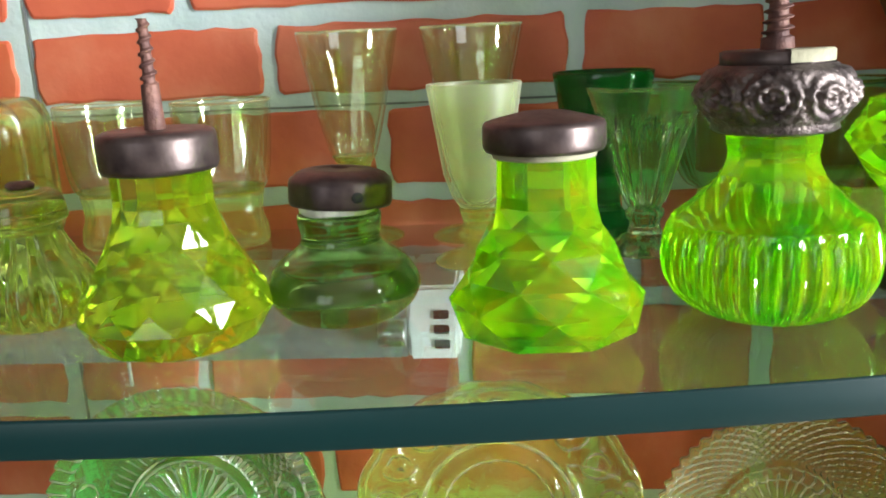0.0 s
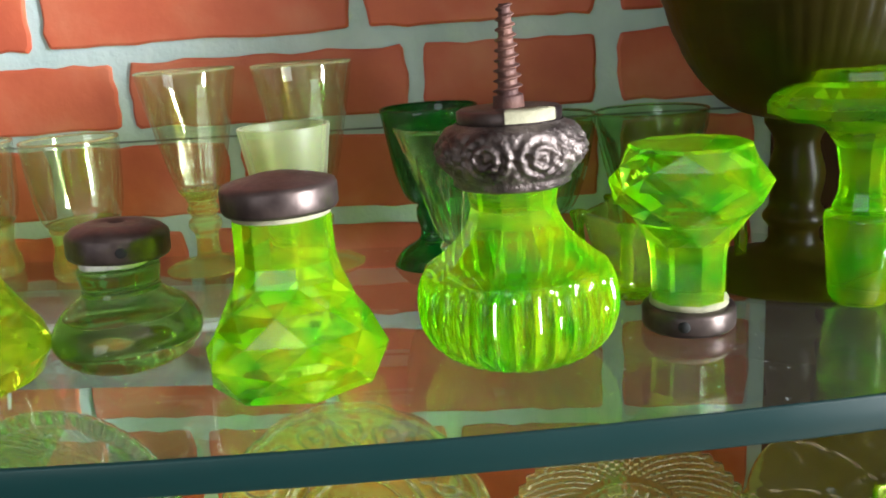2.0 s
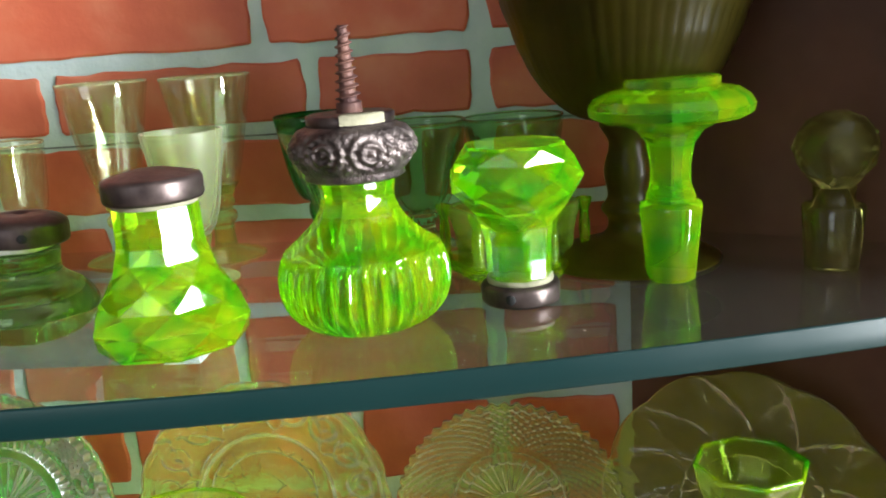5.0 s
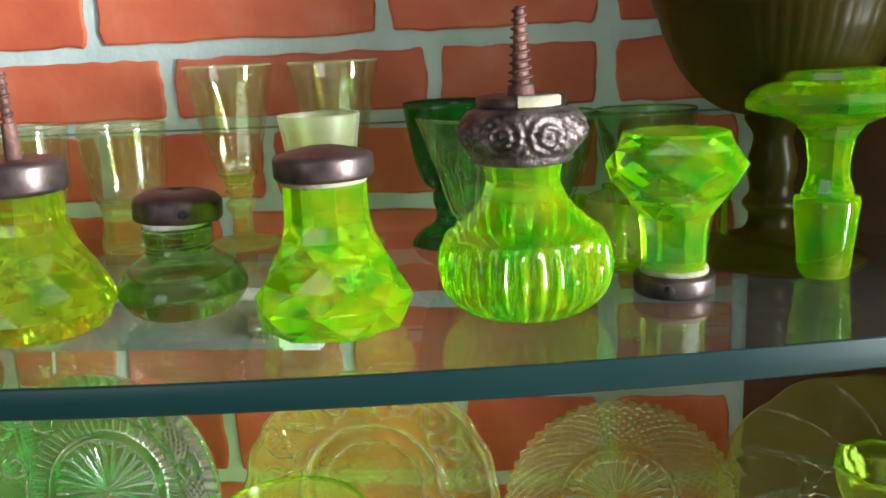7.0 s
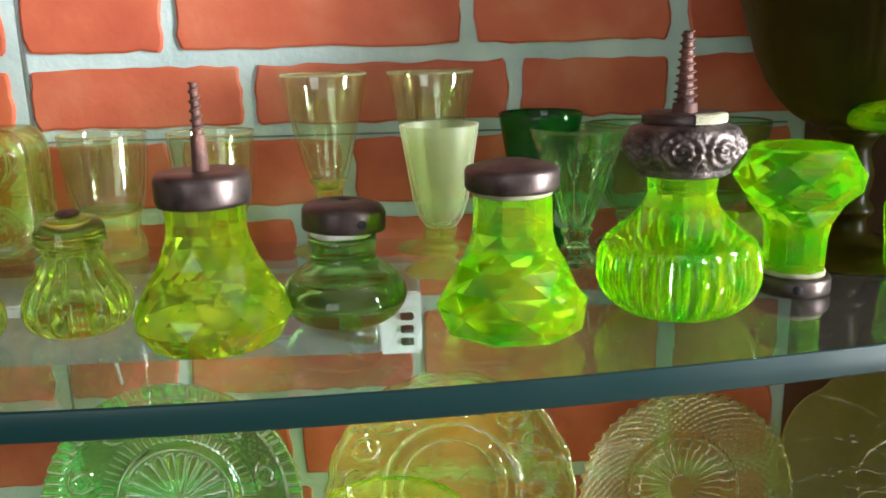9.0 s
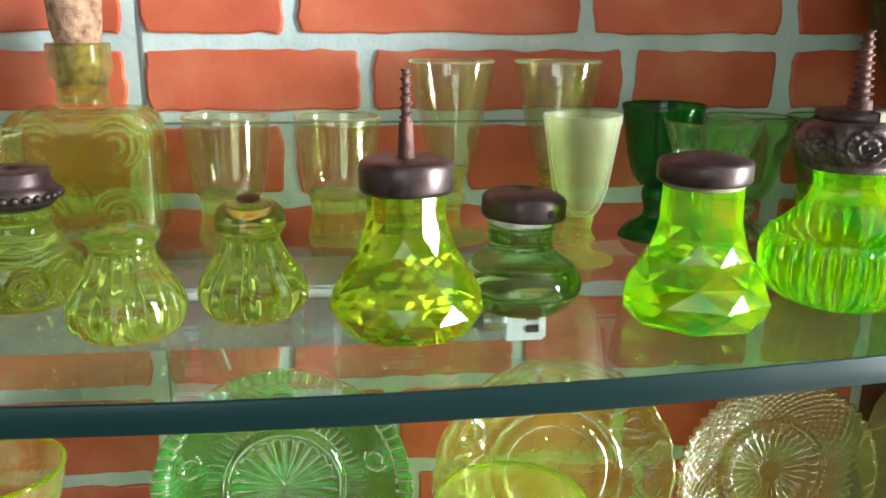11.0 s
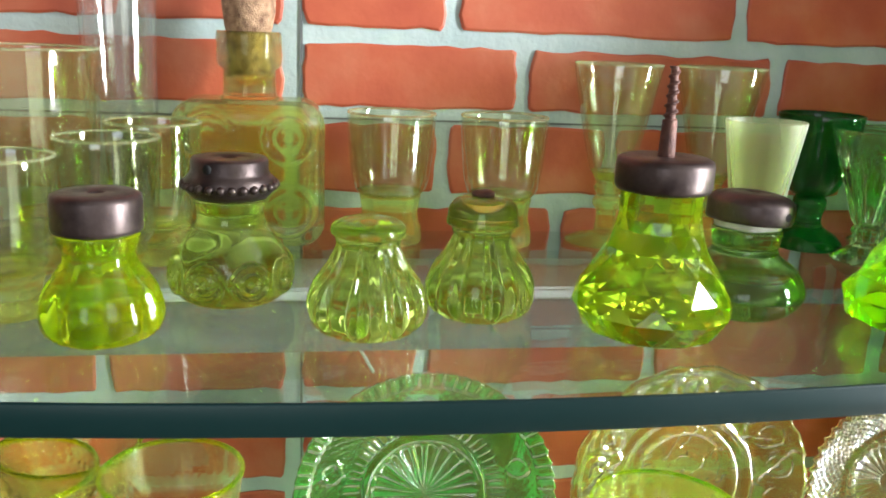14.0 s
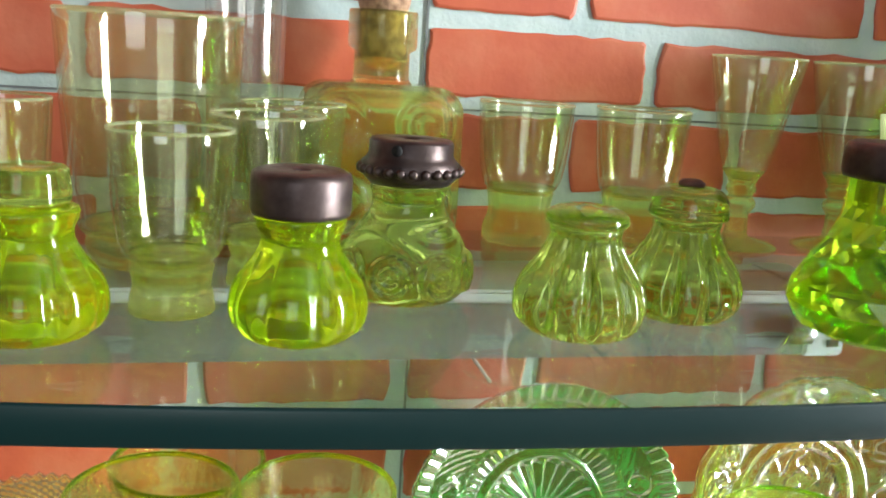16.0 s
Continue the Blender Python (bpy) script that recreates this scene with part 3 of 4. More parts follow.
# pale ribbed knobs
def pale_knob(x, y, s, label, turn, top):
    k = thing("ribbed_glass_knob", x, y, SHELF, label, "knob", "glass knobs", turn)
    prof = smooth_profile([(0, 0), (0.0135, 0.0004), (0.0195, 0.0040), (0.0213, 0.0105), (0.0190, 0.0180), (0.0145, 0.0245), (0.0112, 0.0310), (0.0108, 0.0345), (0, 0.0346)], 6)
    prof = [(r * s, z * s) for r, z in prof]
    part("glass_body", mesh("glass_body", *lathe(prof, 120, ribs(10, 0.17, 0.001 * s, 0.034 * s, 4)), PALE, True), k)
    prof = smooth_profile([(0, 0.0347), (0.0112, 0.0348), (0.0130, 0.0365), (0.0122, 0.0388), (0.0085, 0.0405), (0, 0.0415)], 4)
    if top:
        prof = smooth_profile([(0, 0.0347), (0.0125, 0.0350), (0.0133, 0.0385), (0.0124, 0.0425), (0.0088, 0.0455), (0, 0.0462)], 4)
    part("glass_top", mesh("glass_top", *lathe([(r * s, z * s) for r, z in prof], 48), PALE, True), k, "pale glass flange")
    if top:
        part("screw_stub", mesh("screw_stub", *lathe([(0, 0.0460 * s), (0.0040, 0.0457 * s), (0.0044, 0.0472 * s), (0.0030, 0.0482 * s), (0, 0.0485 * s)], 24, lambda a, z, r: r * (1 + 0.1 * math.sin(3 * a))), RUST, True), k, "dark broken metal stub")


pale_knob(-0.0942, 0.157, 1.0, "pale yellow-green ribbed glass knob with flanged top", 5, False)
pale_knob(-0.0508, 0.174, 0.99, "pale olive ribbed glass knob with broken stub on top", 20, True)


# ---- drinking glasses ----
def vessel(name, x, y, label, group, wall, base, wall_mat, base_mat, n=64, shape=None, base_shape=None, turn=0, smooth=True, z=SHELF, category="glass", base_name="foot"):
    """wall: outer (radius, height) pairs from the bowl's bottom to the rim; base: the solid pairs below."""
    k = thing(name, x, y, z, label, category, group, turn)
    w = 0.0011
    z0, z1 = wall[0][1], wall[-1][1]
    inner = [(max(r - w * (1 + 1.6 * ((z1 - zz) / (z1 - z0)) ** 1.5), 0.0005), zz) for r, zz in reversed(wall)]
    rim = [(wall[-1][0] - w * 0.2, wall[-1][1] + w * 0.45), (wall[-1][0] - w * 0.8, wall[-1][1] + w * 0.45)]
    prof = list(wall) + rim + inner[:-1] + [(inner[-1][0], inner[-1][1] + w)] + [(0, inner[-1][1] + w)]
    prof = [(0, wall[0][1])] + prof
    if wall_mat == THINYELLOW:
        j = next(i for i, (r, zz) in enumerate(wall) if zz > z0 + 0.05 * (z1 - z0))
        low = inner[len(wall) - 1 - j:]
        part("bowl_bottom", mesh("bowl_bottom", *lathe([(0, z0)] + list(wall[:j + 1]) + low[:-1] + [(low[-1][0], z0 + w), (0, z0 + w)], n, shape), base_mat, smooth), k, "thick saturated yellow lower bowl")
        prof = list(wall[j:]) + rim + inner[:len(wall) - j] + [wall[j]]
    part("bowl", mesh("bowl", *lathe(prof, n, shape), wall_mat, smooth), k)
    part(base_name, mesh(base_name, *lathe(base, n, base_shape or shape), base_mat, smooth), k)
    if wall_mat == FROST:
        return k
    r, zz = wall[-1][0] - w * 0.5, wall[-1][1] + w * 0.45
    ring = [(r + 0.0006 * math.cos(a), zz + 0.0006 * math.sin(a)) for a in (2 * math.pi * q / 8 for q in range(9))]
    part("rim", mesh("rim", *lathe(ring, n, shape), RIMGLASS if base_mat in (YELLOW, PALE, FOOTGLASS) else base_mat, True), k, "bright fire-polished rim")
    return k


SHOT_WALL = smooth_profile([(0.0138, 0.0235), (0.0172, 0.0268), (0.0192, 0.0340), (0.0205, 0.0460), (0.0218, 0.0635)], 5)
SHOT_BASE = [(0, 0), (0.0156, 0.0002), (0.0166, 0.0015), (0.0162, 0.0080), (0.0146, 0.0120), (0.0142, 0.0150), (0.0148, 0.0200), (0.0156, 0.0236), (0.0130, 0.0250), (0, 0.0255)]
hexed = lambda a, z, r: r * (1 - 0.05 * (0.5 + 0.5 * math.cos(8 * a)) ** 2) if z < 0.024 else r
for x, y in ((-0.0741, 0.2894), (-0.0188, 0.2850)):
    vessel("shot_glass", x, y, "pale yellow shot glass with heavy panelled foot", "shot glasses", SHOT_WALL, SHOT_BASE, THINYELLOW, FOOTGLASS, base_shape=hexed)

V_WALL = [(0.0070, 0.0330), (0.0102, 0.0375), (0.0132, 0.0480), (0.0168, 0.0640), (0.0196, 0.0780), (0.0220, 0.0905)]
V_BASE = smooth_profile([(0, 0), (0.0185, 0.0002), (0.0195, 0.0012), (0.0150, 0.0030), (0.0070, 0.0048), (0.0056, 0.0080), (0.0052, 0.0160), (0.0074, 0.0195), (0.0075, 0.0225), (0.0056, 0.0250), (0.0074, 0.0280), (0.0062, 0.0310), (0.0070, 0.0328), (0, 0.0330)], 3)
panel = lambda a, z, r: r * (1 - 0.080 * abs(math.cos(4 * a)) ** 3 * max(0.0, min(1, (0.075 - z) / 0.03))) if z > 0.031 else r
for x, y in ((0.0386, 0.2885), (0.0925, 0.2860)):
    vessel("wine_glass", x, y, "tall flared pale yellow panelled wine glass on short stem", "wine glasses", V_WALL, V_BASE, THINYELLOW, FOOTGLASS, shape=panel)

vessel("frosted_glass", 0.0945, 0.2410, "small frosted white stemmed glass with clear yellow foot", "wine glasses",
       [(0.0070, 0.0220), (0.0100, 0.0260), (0.0130, 0.0350), (0.0150, 0.0480), (0.0165, 0.0580), (0.0182, 0.0690)],
       smooth_profile([(0, 0), (0.0162, 0.0002), (0.0170, 0.0012), (0.0130, 0.0030), (0.0070, 0.0052), (0.0065, 0.0080), (0.0085, 0.0105), (0.0065, 0.0130), (0.0062, 0.0165), (0.0072, 0.0219), (0, 0.0220)], 3), FROST, FOOTGLASS)

vessel("footed_goblet", 0.1475, 0.2810, "dark forest green glass goblet with domed foot", "goblets",
       smooth_profile([(0.0070, 0.0270), (0.0125, 0.0310), (0.0165, 0.0420), (0.0190, 0.0560), (0.0212, 0.0690)], 4),
       smooth_profile([(0, 0), (0.0180, 0.0002), (0.0190, 0.0020), (0.0150, 0.0070), (0.0085, 0.0110), (0.0070, 0.0160), (0.0085, 0.0220), (0.0072, 0.0270), (0, 0.0271)], 3), FOREST, FOREST)


def cut(a, z, r):
    """Ten hollow arched panels with sharp ribs between them."""
    u = ((a * 10 / (2 * math.pi)) % 1) * 2 - 1
    top = 0.056 - 0.014 * u * u
    return r * (1.10 - 0.26 * (1 - u * u) * max(0.0, min(1, (top - z) / 0.004)) * (1 if z > 0.019 else 0.3))


vessel("panelled_goblet", 0.1600, 0.2480, "spring green pressed glass goblet with arched panels", "goblets",
       smooth_profile([(0.0058, 0.0180), (0.0082, 0.0225), (0.0112, 0.0330), (0.0155, 0.0470), (0.0196, 0.0610), (0.0210, 0.0645)], 5),
       smooth_profile([(0, 0), (0.0130, 0.0002), (0.0138, 0.0020), (0.0110, 0.0050), (0.0065, 0.0080), (0.0055, 0.0120), (0.0070, 0.0150), (0.0058, 0.0179), (0, 0.0180)], 3), GREENCUT, GREENCUT, n=120, shape=cut, smooth=False)
for x, y in ((0.1950, 0.284), (0.2420, 0.283)):
    vessel("panelled_goblet", x, y, "olive green pressed glass goblet in shade", "goblets",
           smooth_profile([(0.0060, 0.0180), (0.0120, 0.0220), (0.0165, 0.0330), (0.0195, 0.0460), (0.0220, 0.0620)], 4),
           smooth_profile([(0, 0), (0.0150, 0.0002), (0.0155, 0.0020), (0.0110, 0.0050), (0.0065, 0.0080), (0.0055, 0.0120), (0.0070, 0.0150), (0.0058, 0.0179), (0, 0.0180)], 3), THINGREEN, GREENCUT, n=64, shape=cut)

# open salt with corner posts
k = thing("open_salt", 0.2400, 0.2470, SHELF, "yellow glass open salt with corner columns and stepped base", "salt dish")
hexa = lambda a, z, r: r * math.cos(math.pi / 6) / math.cos((a % (math.pi / 3)) - math.pi / 6)
part("base", mesh("base", *lathe([(0, 0), (0.0350, 0.0002), (0.0358, 0.0012), (0.0352, 0.0035), (0.0320, 0.0042), (0, 0.0045)], 48, hexa), YELLOW), k)
part("bowl", mesh("bowl", *lathe([(0, 0.0046), (0.0260, 0.0046), (0.0270, 0.0150), (0.0300, 0.0260), (0.0308, 0.0275), (0.0290, 0.0277), (0.0245, 0.0160), (0.0220, 0.0085), (0, 0.0080)], 48, hexa), PLATEYELLOW), k)
post = mesh("column", *lathe(smooth_profile([(0, 0.0046), (0.0030, 0.0047), (0.0022, 0.0070), (0.0026, 0.0150), (0.0020, 0.0220), (0.0034, 0.0265), (0.0032, 0.0285), (0, 0.0290)], 3), 16), YELLOW, True)
for i in range(6):
    a = math.pi / 3 * i
    part("column", post, k, at=pose(0.0315 * math.cos(a), 0.0315 * math.sin(a), 0))

# big footed bowl in shade
k = thing("footed_bowl", 0.2910, 0.2450, SHELF, "large dark amber pressed glass bowl on a tall knopped stem", "bowl")
prof = smooth_profile([(0, 0), (0.036, 0.0003), (0.0375, 0.0020), (0.0280, 0.0055), (0.0120, 0.0110), (0.0090, 0.0180), (0.0120, 0.0230), (0.0090, 0.0290), (0.0105, 0.0400), (0.0080, 0.0520), (0.0120, 0.0610), (0, 0.0612)], 4)
part("stem", mesh("stem", *lathe(prof, 64), AMBER, True), k)
diamond = lambda a, z, r: r * (1 + 0.012 * math.cos(28 * a + 500 * z) * math.cos(28 * a - 500 * z))
prof = smooth_profile([(0, 0.0613), (0.0120, 0.0615), (0.0280, 0.0670), (0.0430, 0.0830), (0.0540, 0.1080), (0.0620, 0.1350), (0.0670, 0.1700), (0.0655, 0.1702), (0.0600, 0.1350), (0.0515, 0.1080), (0.0400, 0.0850), (0.0250, 0.0705), (0, 0.0655)], 6)
part("bowl", mesh("bowl", *lathe([(r * 0.93, z) for r, z in prof], 168, diamond), AMBER, True), k)

# footed tumblers
T_WALL = smooth_profile([(0.0110, 0.0155), (0.0150, 0.0200), (0.0168, 0.0290), (0.0178, 0.0400), (0.0188, 0.0560)], 4)
T_BASE = smooth_profile([(0, 0), (0.0120, 0.0002), (0.0130, 0.0015), (0.0125, 0.0060), (0.0117, 0.0090), (0.0122, 0.0120), (0.0118, 0.0154), (0, 0.0156)], 3)
for x, y, s in ((-0.2195, 0.180, 1.0), (-0.1905, 0.2135, 1.05), (-0.1800, 0.2535, 1.08), (-0.2800, 0.215, 1.08)):
    vessel("footed_tumbler", x, y, "small pale yellow footed glass tumbler", "tumblers", [(r * s, z * s) for r, z in T_WALL], [(r * s, z * s) for r, z in T_BASE], THINYELLOW, FOOTGLASS)

vessel("large_tumbler", -0.2318, 0.2450, "large clear pale yellow glass tumbler with heavy base", "tumblers",
       smooth_profile([(0.0210, 0.0100), (0.0260, 0.0130), (0.0290, 0.0250), (0.0310, 0.0500), (0.0330, 0.0900)], 5),
       smooth_profile([(0, 0), (0.0200, 0.0002), (0.0225, 0.0020), (0.0240, 0.0060), (0.0215, 0.0099), (0, 0.0100)], 3), THINYELLOW, FOOTGLASS)
vessel("tall_vase", -0.1990, 0.2870, "tall slim clear glass vase", "", [(0.0135, 0.0080), (0.0155, 0.0200), (0.0160, 0.0800), (0.0175, 0.1400), (0.0205, 0.1900)],
       [(0, 0), (0.0200, 0.0002), (0.0205, 0.0015), (0.0140, 0.0040), (0.0120, 0.0079), (0, 0.0080)], THINCLEAR, PALE, category="vase")

# square bottle with cork
k = thing("square_bottle", -0.1415, 0.2900, SHELF, "square yellow glass bottle with embossed rings and a cork", "bottle")


def square_bottle():
    """Rounded-square hollow bottle body with faint concentric rings on its faces."""
    outer = bottle_shell(0.0350, 0.0180, 0.0, 0.0690, 0.0120, 0.0021)
    inner = bottle_shell(0.0302, 0.0140, 0.0050, 0.0650, 0.0100, 0.0)
    return outer, (inner[0], [tuple(reversed(f)) for f in inner[1]])


def bottle_shell(w, d, low, top, rc, ring):
    n, h = 64, top - low
    verts, faces = [], []
    for side in (-1, 1):
        o = len(verts)
        for a in range(n + 1):
            for b in range(n + 1):
                x, z = -w + 2 * w * a / n, h * b / n
                lift = 0.0
                for cx in (-0.0180, 0.0180):
                    for cz in (0.0185, 0.0525):
                        q = math.hypot(x - cx, z - cz)
                        lift += ring * (math.exp(-((q - 0.0110) / 0.0012) ** 2) + 0.7 * math.exp(-((q - 0.0050) / 0.0012) ** 2))
                edge = min(w - abs(x), z, h - z)
                y = d + lift - 0.005 * max(0, 1 - edge / 0.008) ** 2
                u, v = (abs(x) - (w - rc)) / rc, (abs(z - h / 2) - (h / 2 - rc)) / rc
                if u > 0 and v > 0:
                    u, v = u * math.sqrt(1 - v * v / 2), v * math.sqrt(1 - u * u / 2)
                    x, z = math.copysign(w - rc + rc * u, x), h / 2 + math.copysign(h / 2 - rc + rc * v, z - h / 2)
                verts.append((x, side * y, low + z))
        for a in range(n):
            for b in range(n):
                f = (o + a * (n + 1) + b, o + (a + 1) * (n + 1) + b, o + (a + 1) * (n + 1) + b + 1, o + a * (n + 1) + b + 1)
                faces.append(f if side < 0 else tuple(reversed(f)))
    m = (n + 1) ** 2
    loop = [a * (n + 1) for a in range(n + 1)] + [n * (n + 1) + b for b in range(1, n + 1)] + [a * (n + 1) + n for a in range(n - 1, -1, -1)] + [b for b in range(n - 1, 0, -1)]
    for p, q in zip(loop, loop[1:] + loop[:1]):
        o = len(verts)
        verts += [verts[q], verts[p], verts[m + p], verts[m + q]]
        faces.append((o, o + 1, o + 2, o + 3))
    return verts, faces


shells = square_bottle()
flask = part("body", mesh("body", *shells[0], CLEARYELLOW, True), k, "pressed body with concentric rings")
part("inner_wall", mesh("inner_wall", *shells[1], CLEARYELLOW, True), flask)
part("neck", mesh("neck", *lathe([(0, 0.0692), (0.0136, 0.0692), (0.0122, 0.0712), (0.0120, 0.0822), (0.0146, 0.0840), (0.0150, 0.0860), (0.0150, 0.0980), (0.0146, 0.0995), (0.0118, 0.0996), (0.0108, 0.0980), (0.0106, 0.0720), (0, 0.0716)], 48), CLEARYELLOW, True), k)
part("cork", mesh("cork", *lathe([(0, 0.0800), (0.0103, 0.0802), (0.0102, 0.0997), (0.0110, 0.1020), (0.0120, 0.1080), (0.0126, 0.1185), (0.0118, 0.1200), (0, 0.1203)], 40, lambda a, z, r: r * (1 + 0.014 * math.sin(7 * a + 300 * z) + 0.010 * math.sin(17 * a - 520 * z))), CORK, True), k, "brown cork stopper")


# ---- lower shelf: pressed plates, bowls ----
def relief_plate(name, x, z, r, y, lean, label, mat, kind_):
    k = thing(name, x, y, z, label, "plate", "pressed glass plates")
    n, rows = 256, 64
    verts, faces = [], []
    for side in (0, 1):
        for q in range(rows + 1):
            s = q / rows
            for i in range(n):
                a = 2 * math.pi * i / n
                rim = 1.0
                if kind_ == "beads":
                    rim = 1 + 0.004 * math.cos(64 * a) * (s > 0.9)
                elif kind_ == "scallop":
                    rim = 1 + 0.022 * abs(math.cos(9 * a)) * s ** 3
                elif kind_ == "teeth":
                    rim = 1 + 0.018 * math.cos(56 * a) * (s > 0.94)
                elif kind_ == "star":
                    rim = 1 + 0.03 * abs(math.cos(6 * a)) * s ** 3
                rr = r * s * rim
                depth = 0.012 * max(0.0, (s - 0.42) / 0.58) ** 1.3 + (0.0025 if 0.40 < s < 0.47 else 0)
                h = 0.0
                if side == 0:
                    if kind_ == "beads":
                        if s < 0.42:
                            h = 0.0026 * (0.5 + 0.5 * math.cos(24 * a)) ** 2 * s / 0.42
                        elif s < 0.62:
                            h = 0.0022 * math.exp(-((s - 0.46) / 0.02) ** 2) + 0.0016 * abs(math.cos(30 * a)) * (s > 0.5)
                        elif s < 0.88:
                            h = 0.0022 * math.exp(-((math.hypot(((a * 10 / 2 / math.pi) % 1 - 0.5) * 0.45, s - 0.75) - 0.075) / 0.018) ** 2) + 0.0008 * math.cos(110 * s) * math.cos(70 * a) + 0.0016 * math.exp(-((s - 0.64) / 0.012) ** 2)
                        else:
                            h = 0.0028 * abs(math.cos(32 * a))
                    elif kind_ == "scallop":
                        q1 = noise.noise(Vector((9 * s * math.cos(a), 9 * s * math.sin(a), 0.3)))
                        h = 0.0009 * math.exp(-(q1 / 0.06) ** 2) * (0.08 < s < 0.50) + 0.0030 * math.exp(-((s - 0.57) / 0.022) ** 2) + 0.0016 * math.exp(-((s - 0.97) / 0.02) ** 2)
                        if s > 0.6:
                            u = (a * 9 / math.pi) % 1 - 0.5
                            d1 = math.hypot(u * 0.30, s - 0.79)
                            arc = abs(math.sin(4.5 * a + 5.0 * (s - 0.6))) * abs(math.sin(4.5 * a - 5.0 * (s - 0.6)))
                            h += 0.0016 * math.exp(-((d1 - 0.10) / 0.016) ** 2) + 0.0012 * math.exp(-(d1 / 0.03) ** 2) + 0.0018 * math.exp(-(arc / 0.07) ** 2)
                    elif kind_ == "teeth":
                        if s > 0.5:
                            h = 0.0018 * abs(math.cos(28 * a + 40 * s) * math.cos(28 * a - 40 * s))
                        else:
                            h = 0.0014 * abs(math.cos(15 * a)) * (s > 0.12)
                        h += 0.0030 * math.exp(-((s - 0.52) / 0.018) ** 2)
                    elif kind_ == "star":
                        h = 0.0009 * (abs(math.cos(6 * a + 5 * s)) ** 60 + abs(math.cos(6 * a - 5 * s)) ** 60 + (abs(math.cos(18 * a)) ** 12 * (s > 0.72) + (abs(s - 0.55) < 0.02)) * 0.6) * (s > 0.15)
                verts.append((rr * math.cos(a), -depth - (1.0 * h + 0.0032 if side == 0 else 0), rr * math.sin(a)))
    m = (rows + 1) * n
    for side in (0, 1):
        for q in range(rows):
            for i in range(n):
                j = (i + 1) % n
                f = (side * m + q * n + i, side * m + q * n + j, side * m + (q + 1) * n + j, side * m + (q + 1) * n + i)
                faces.append(f if side == 0 else tuple(reversed(f)))
    for i in range(n):
        j = (i + 1) % n
        faces.append((rows * n + i, rows * n + j, m + rows * n + j, m + rows * n + i))
    part("dish", mesh("dish", verts, faces, mat, True), k, at=pose(0, 0, 0, -lean))
    return k


relief_plate("pressed_plate", -0.0526, 1.0612, 0.0694, 0.284, 8, "round mint-green pressed glass plate with beaded rim", PLATEGREEN, "beads")
relief_plate("pressed_plate", 0.0977, 1.0600, 0.0683, 0.289, 8, "scalloped yellow pressed glass plate with flower pattern", PLATEYELLOW, "scallop")
relief_plate("pressed_plate", 0.2301, 1.0530, 0.0600, 0.290, 5, "yellow diamond-cut pressed glass plate with toothed rim", PLATEDIAMOND, "teeth")
star = relief_plate("pressed_plate", 0.3500, 1.0640, 0.0705, 0.258, 8, "dark olive pressed glass plate with star pattern", PLATEOLIVE, "star")
relief_plate("pressed_plate", -0.2850, 1.0420, 0.0490, 0.290, 8, "yellow pressed glass plate with ring pattern", PLATEYELLOW, "teeth")
star.matrix_basis = pose(0.3500, 0.258, 1.0640, 0, 0, -29.5)
# wire hanger of the green plate


def rod(a, b, r):
    d = Vector(b) - Vector(a)
    m = Matrix.Translation(a) @ d.to_track_quat("Z", "Y").to_matrix().to_4x4()
    return moved(m, lathe([(0, 0), (r, 0), (r, d.length), (0, d.length)], 10))


hook = thing("plate_hanger", -0.084, 0.297, 1.134, "white coated wire plate hanger", "hanger")
part("wire", mesh("wire", *rod((-0.007, 0.0165, 0.008), (0.004, -0.005, -0.006), 0.0009), WIRE, True), hook)


def small_bowl(name, x, y, z, r, h, label, mat, shape=None):
    k = thing(name, x, y, LOWER, label, "bowl", "small bowls")
    t = z - LOWER
    hob = shape or (lambda a, zz, rr: rr * (1 + 0.050 * math.cos(40 * a) * math.cos(900 * zz)) if zz < t - 0.008 else rr)
    prof = smooth_profile([(0, t - h), (r * 0.55, t - h + 0.0005), (r * 0.80, t - h * 0.72), (r * 0.95, t - h * 0.3), (r, t - 0.001), (r * 0.985, t + 0.0006), (r * 0.955, t - 0.001), (r * 0.90, t - h * 0.3), (r * 0.74, t - h * 0.66), (r * 0.5, t - h + 0.006), (0, t - h + 0.0055)], 4)
    part("bowl", mesh("bowl", *lathe(prof, 120, hob), mat, True), k)
    ring = [(r * 0.985 + 0.0011 * math.cos(a), t + 0.0012 * math.sin(a)) for a in (2 * math.pi * q / 8 for q in range(9))]
    part("rim", mesh("rim", *lathe(ring, 96, shape), YELLOW if mat != PALE else LIME, True), k, "bright yellow-green rim")
    part("stem", mesh("stem", *lathe(smooth_profile([(0, 0), (r * 0.7, 0.0003), (r * 0.72, 0.003), (r * 0.25, 0.010), (r * 0.2, (t - h) * 0.6), (r * 0.35, t - h), (0, t - h + 0.0002)], 4), 48), mat, True), k)
    return k


small_bowl("footed_dish", -0.2281, 0.200, 1.1270, 0.0296, 0.032, "yellow hobnail glass dish with bright rim", DISHGLASS)
small_bowl("footed_dish", -0.1700, 0.205, 1.1220, 0.0289, 0.032, "pale yellow hobnail glass dish", DISHGLASS)
small_bowl("footed_dish", -0.2190, 0.240, 1.1180, 0.0300, 0.030, "yellow glass dish with thin rim", DISHGLASS)
small_bowl("footed_dish", 0.0649, 0.235, 1.0745, 0.0385, 0.034, "yellow-green glass dish with thin rim", PLATEYELLOW)
octa = lambda a, zz, rr: rr * math.cos(math.pi / 8) / math.cos((a % (math.pi / 4)) - math.pi / 8)
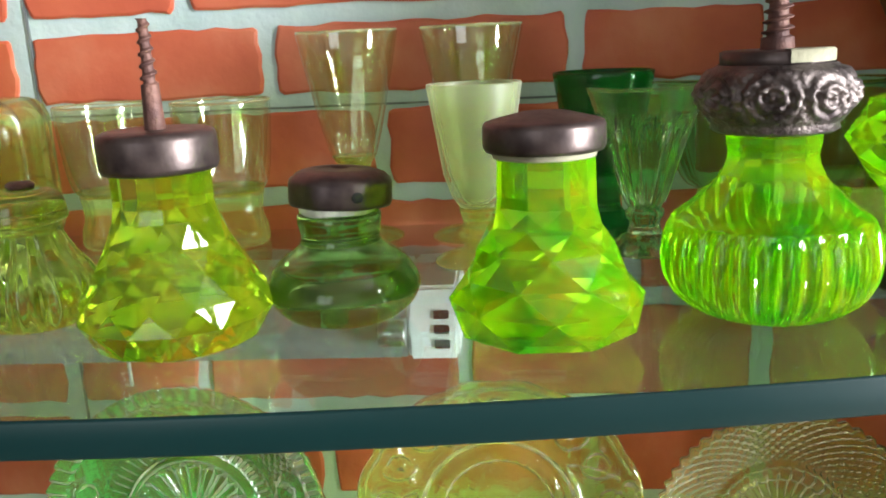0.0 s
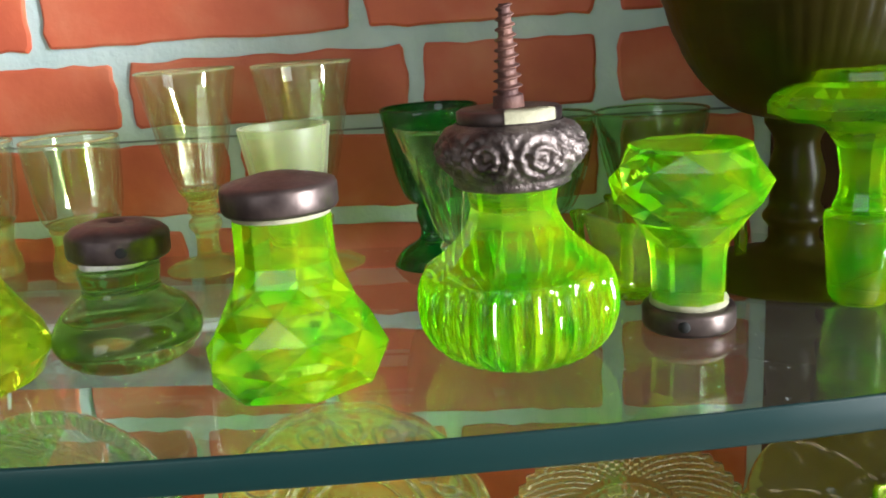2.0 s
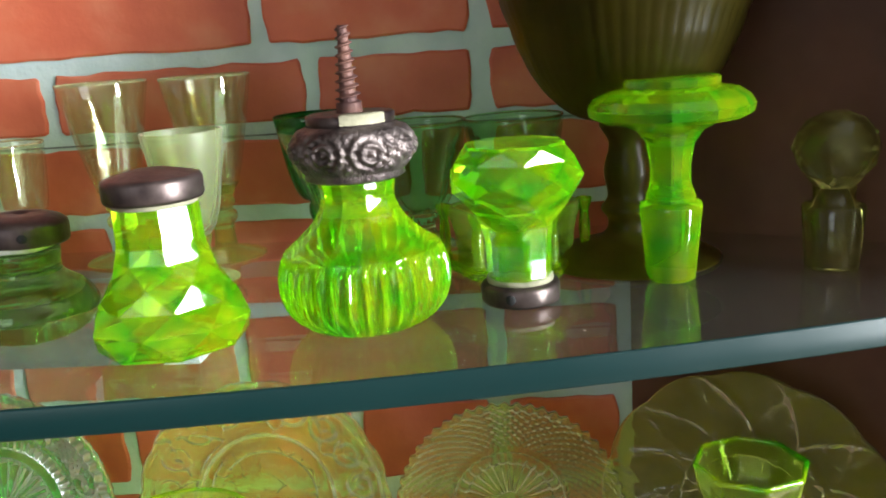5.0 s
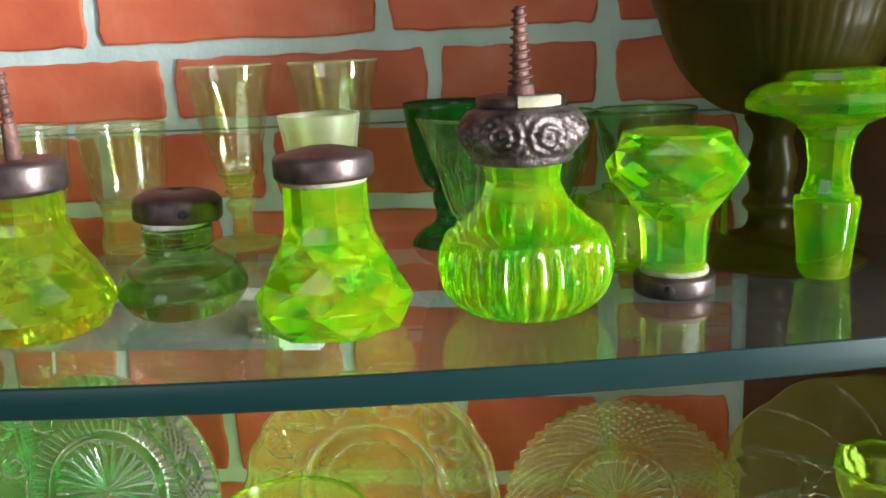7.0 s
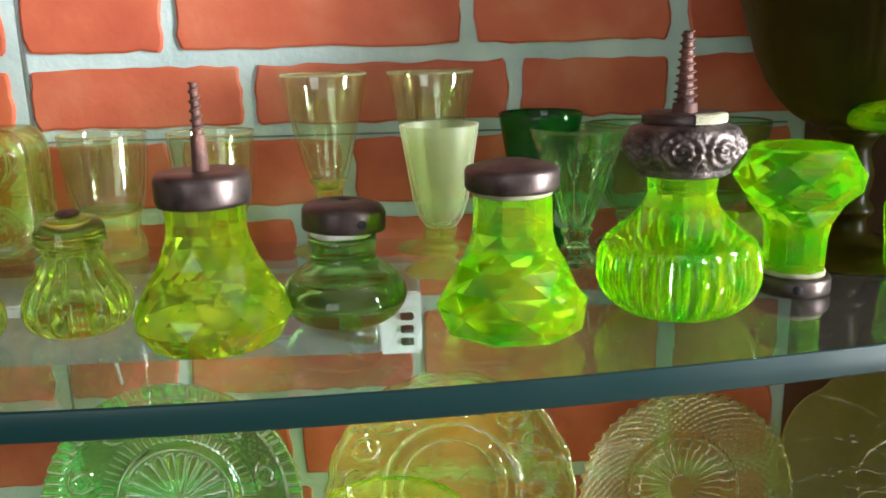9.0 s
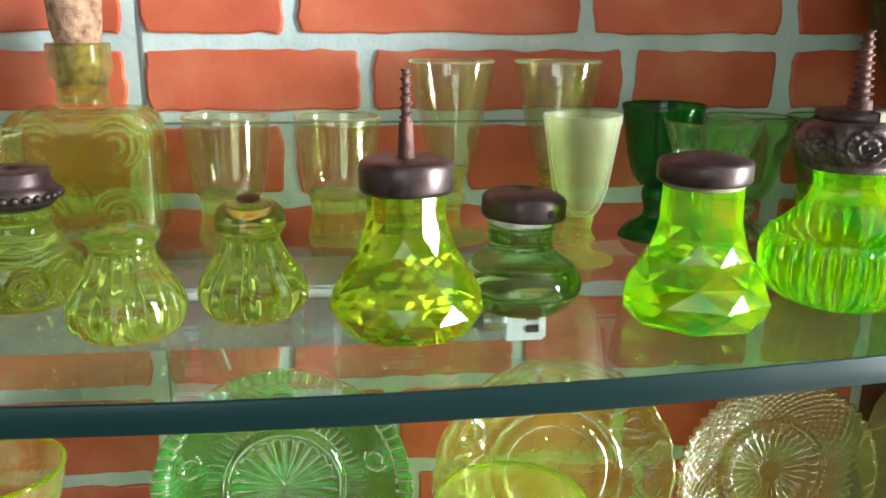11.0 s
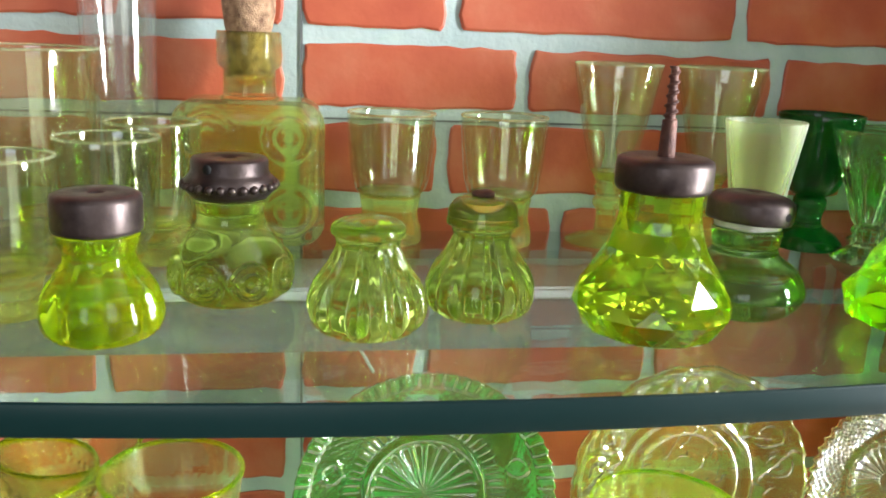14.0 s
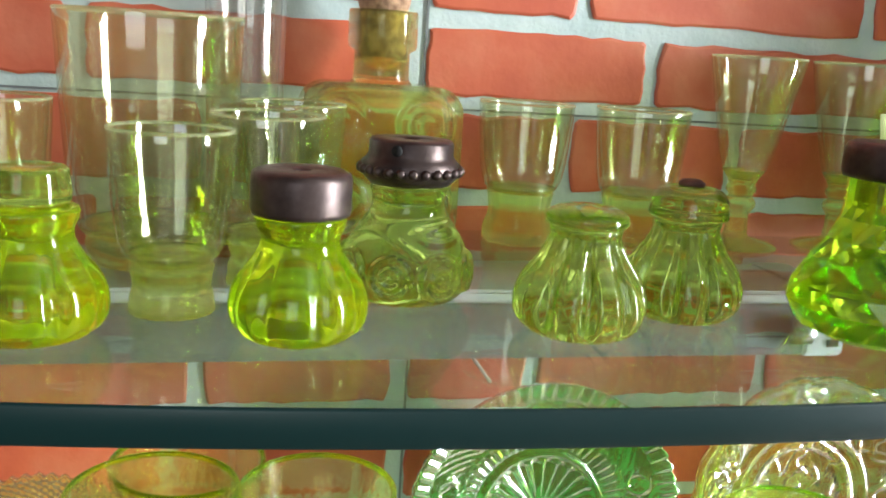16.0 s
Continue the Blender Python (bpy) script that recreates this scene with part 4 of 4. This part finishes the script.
small_bowl("faceted_dish", 0.3347, 0.205, 1.1180, 0.0235, 0.026, "pale green octagonal faceted glass dish", PALE, octa)


# ---- bricks of the back panel ----
def brick_mesh(w, h, seed):
    rnd = random.Random(seed)
    n = 6
    out = []
    m = max(6, int(w / 0.008))
    c = 0.0024

    def j(s=0.0009):
        return rnd.uniform(-s, s)
    for i in range(m):
        out.append((-w / 2 + c + (w - 2 * c) * i / (m - 1), -h / 2 + j()))
    for i in range(n):
        out.append((w / 2 + j() - (c * 0.35 if i in (0, n - 1) else 0), -h / 2 + c * 0.6 + (h - 1.2 * c) * i / (n - 1)))
    for i in range(m):
        out.append((w / 2 - c - (w - 2 * c) * i / (m - 1), h / 2 + j()))
    for i in range(n):
        out.append((-w / 2 + j() + (c * 0.35 if i in (0, n - 1) else 0), h / 2 - c * 0.6 - (h - 1.2 * c) * i / (n - 1)))
    k = len(out)
    verts = [(x, 0.0014, z) for x, z in out] + [(x * 0.998, 0.0002, z * 0.995) for x, z in out] + [(x * (1 - 0.0026 / w), -0.0004, z * (1 - 0.0026 / h)) for x, z in out]
    faces = [tuple(range(2 * k, 3 * k))]
    for a in (0, k):
        for i in range(k):
            q = (i + 1) % k
            faces.append((a + i, a + q, a + k + q, a + k + i))
    return mesh("brick", verts, faces, BRICK)


ROWS_Z = [0.640, 0.692, 0.744, 0.796, 0.847, 0.898, 0.949, 1.0000, 1.0520, 1.1060, 1.1600, 1.2158, 1.2597, 1.2995, 1.3415, 1.3835, 1.4255, 1.4675, 1.5095, 1.5515, 1.5935, 1.6355, 1.6775, 1.7195]
SEAM_L, SEAM_R = -0.1215, 0.2270
JOINTS = {8: [-0.41, -0.234, SEAM_L, 0.009, 0.145, SEAM_R, 0.36], 9: [-0.35, -0.2205, SEAM_L, -0.052, 0.082, SEAM_R, 0.30],
          10: [-0.40, -0.260, SEAM_L, 0.020, 0.165, SEAM_R, 0.37], 11: [-0.36, -0.215, SEAM_L, -0.0446, 0.0475, 0.190, SEAM_R, 0.293],
          12: [-0.42, -0.270, SEAM_L, -0.0035, 0.1385, SEAM_R, 0.36], 13: [-0.35, -0.2000, SEAM_L, -0.0420, 0.1140, SEAM_R, 0.30],
          14: [-0.42, -0.270, SEAM_L, 0.010, 0.150, SEAM_R, 0.36]}
for r, (z0, z1) in enumerate(zip(ROWS_Z, ROWS_Z[1:])):
    xs = JOINTS.get(r) or ([-0.40, -0.26, SEAM_L, 0.02, 0.16, SEAM_R, 0.37] if r % 2 else [-0.34, -0.20, SEAM_L, -0.05, 0.10, SEAM_R, 0.30])
    xs = [-0.598] + [x for x in xs if x < 0.27] + [0.296]
    for a, b in zip(xs, xs[1:]):
        ga = 0.0050 if a in (SEAM_L, SEAM_R) else 0.0036
        gb = 0.0050 if b in (SEAM_L, SEAM_R) else 0.0036
        w, h = b - a - ga - gb, z1 - z0 - 0.0085
        ob = part("brick", brick_mesh(w, h, int(a * 1e4) + r * 977), backing)
        ob.matrix_basis = pose(a + ga + w / 2, WALL, (z0 + z1) / 2)
part("panel_seam", mesh("panel_seam", *box(SEAM_L + 0.0034, SEAM_L + 0.0046, WALL + 0.0004, WALL + 0.002, 0.61, 1.74), SEAM), backing, "dark vertical seam between panels")
part("panel_seam", mesh("panel_seam", *box(-0.59, 0.29, WALL + 0.0004, WALL + 0.002, 1.2572, 1.2582), SEAM), backing, "dark horizontal seam between panels")
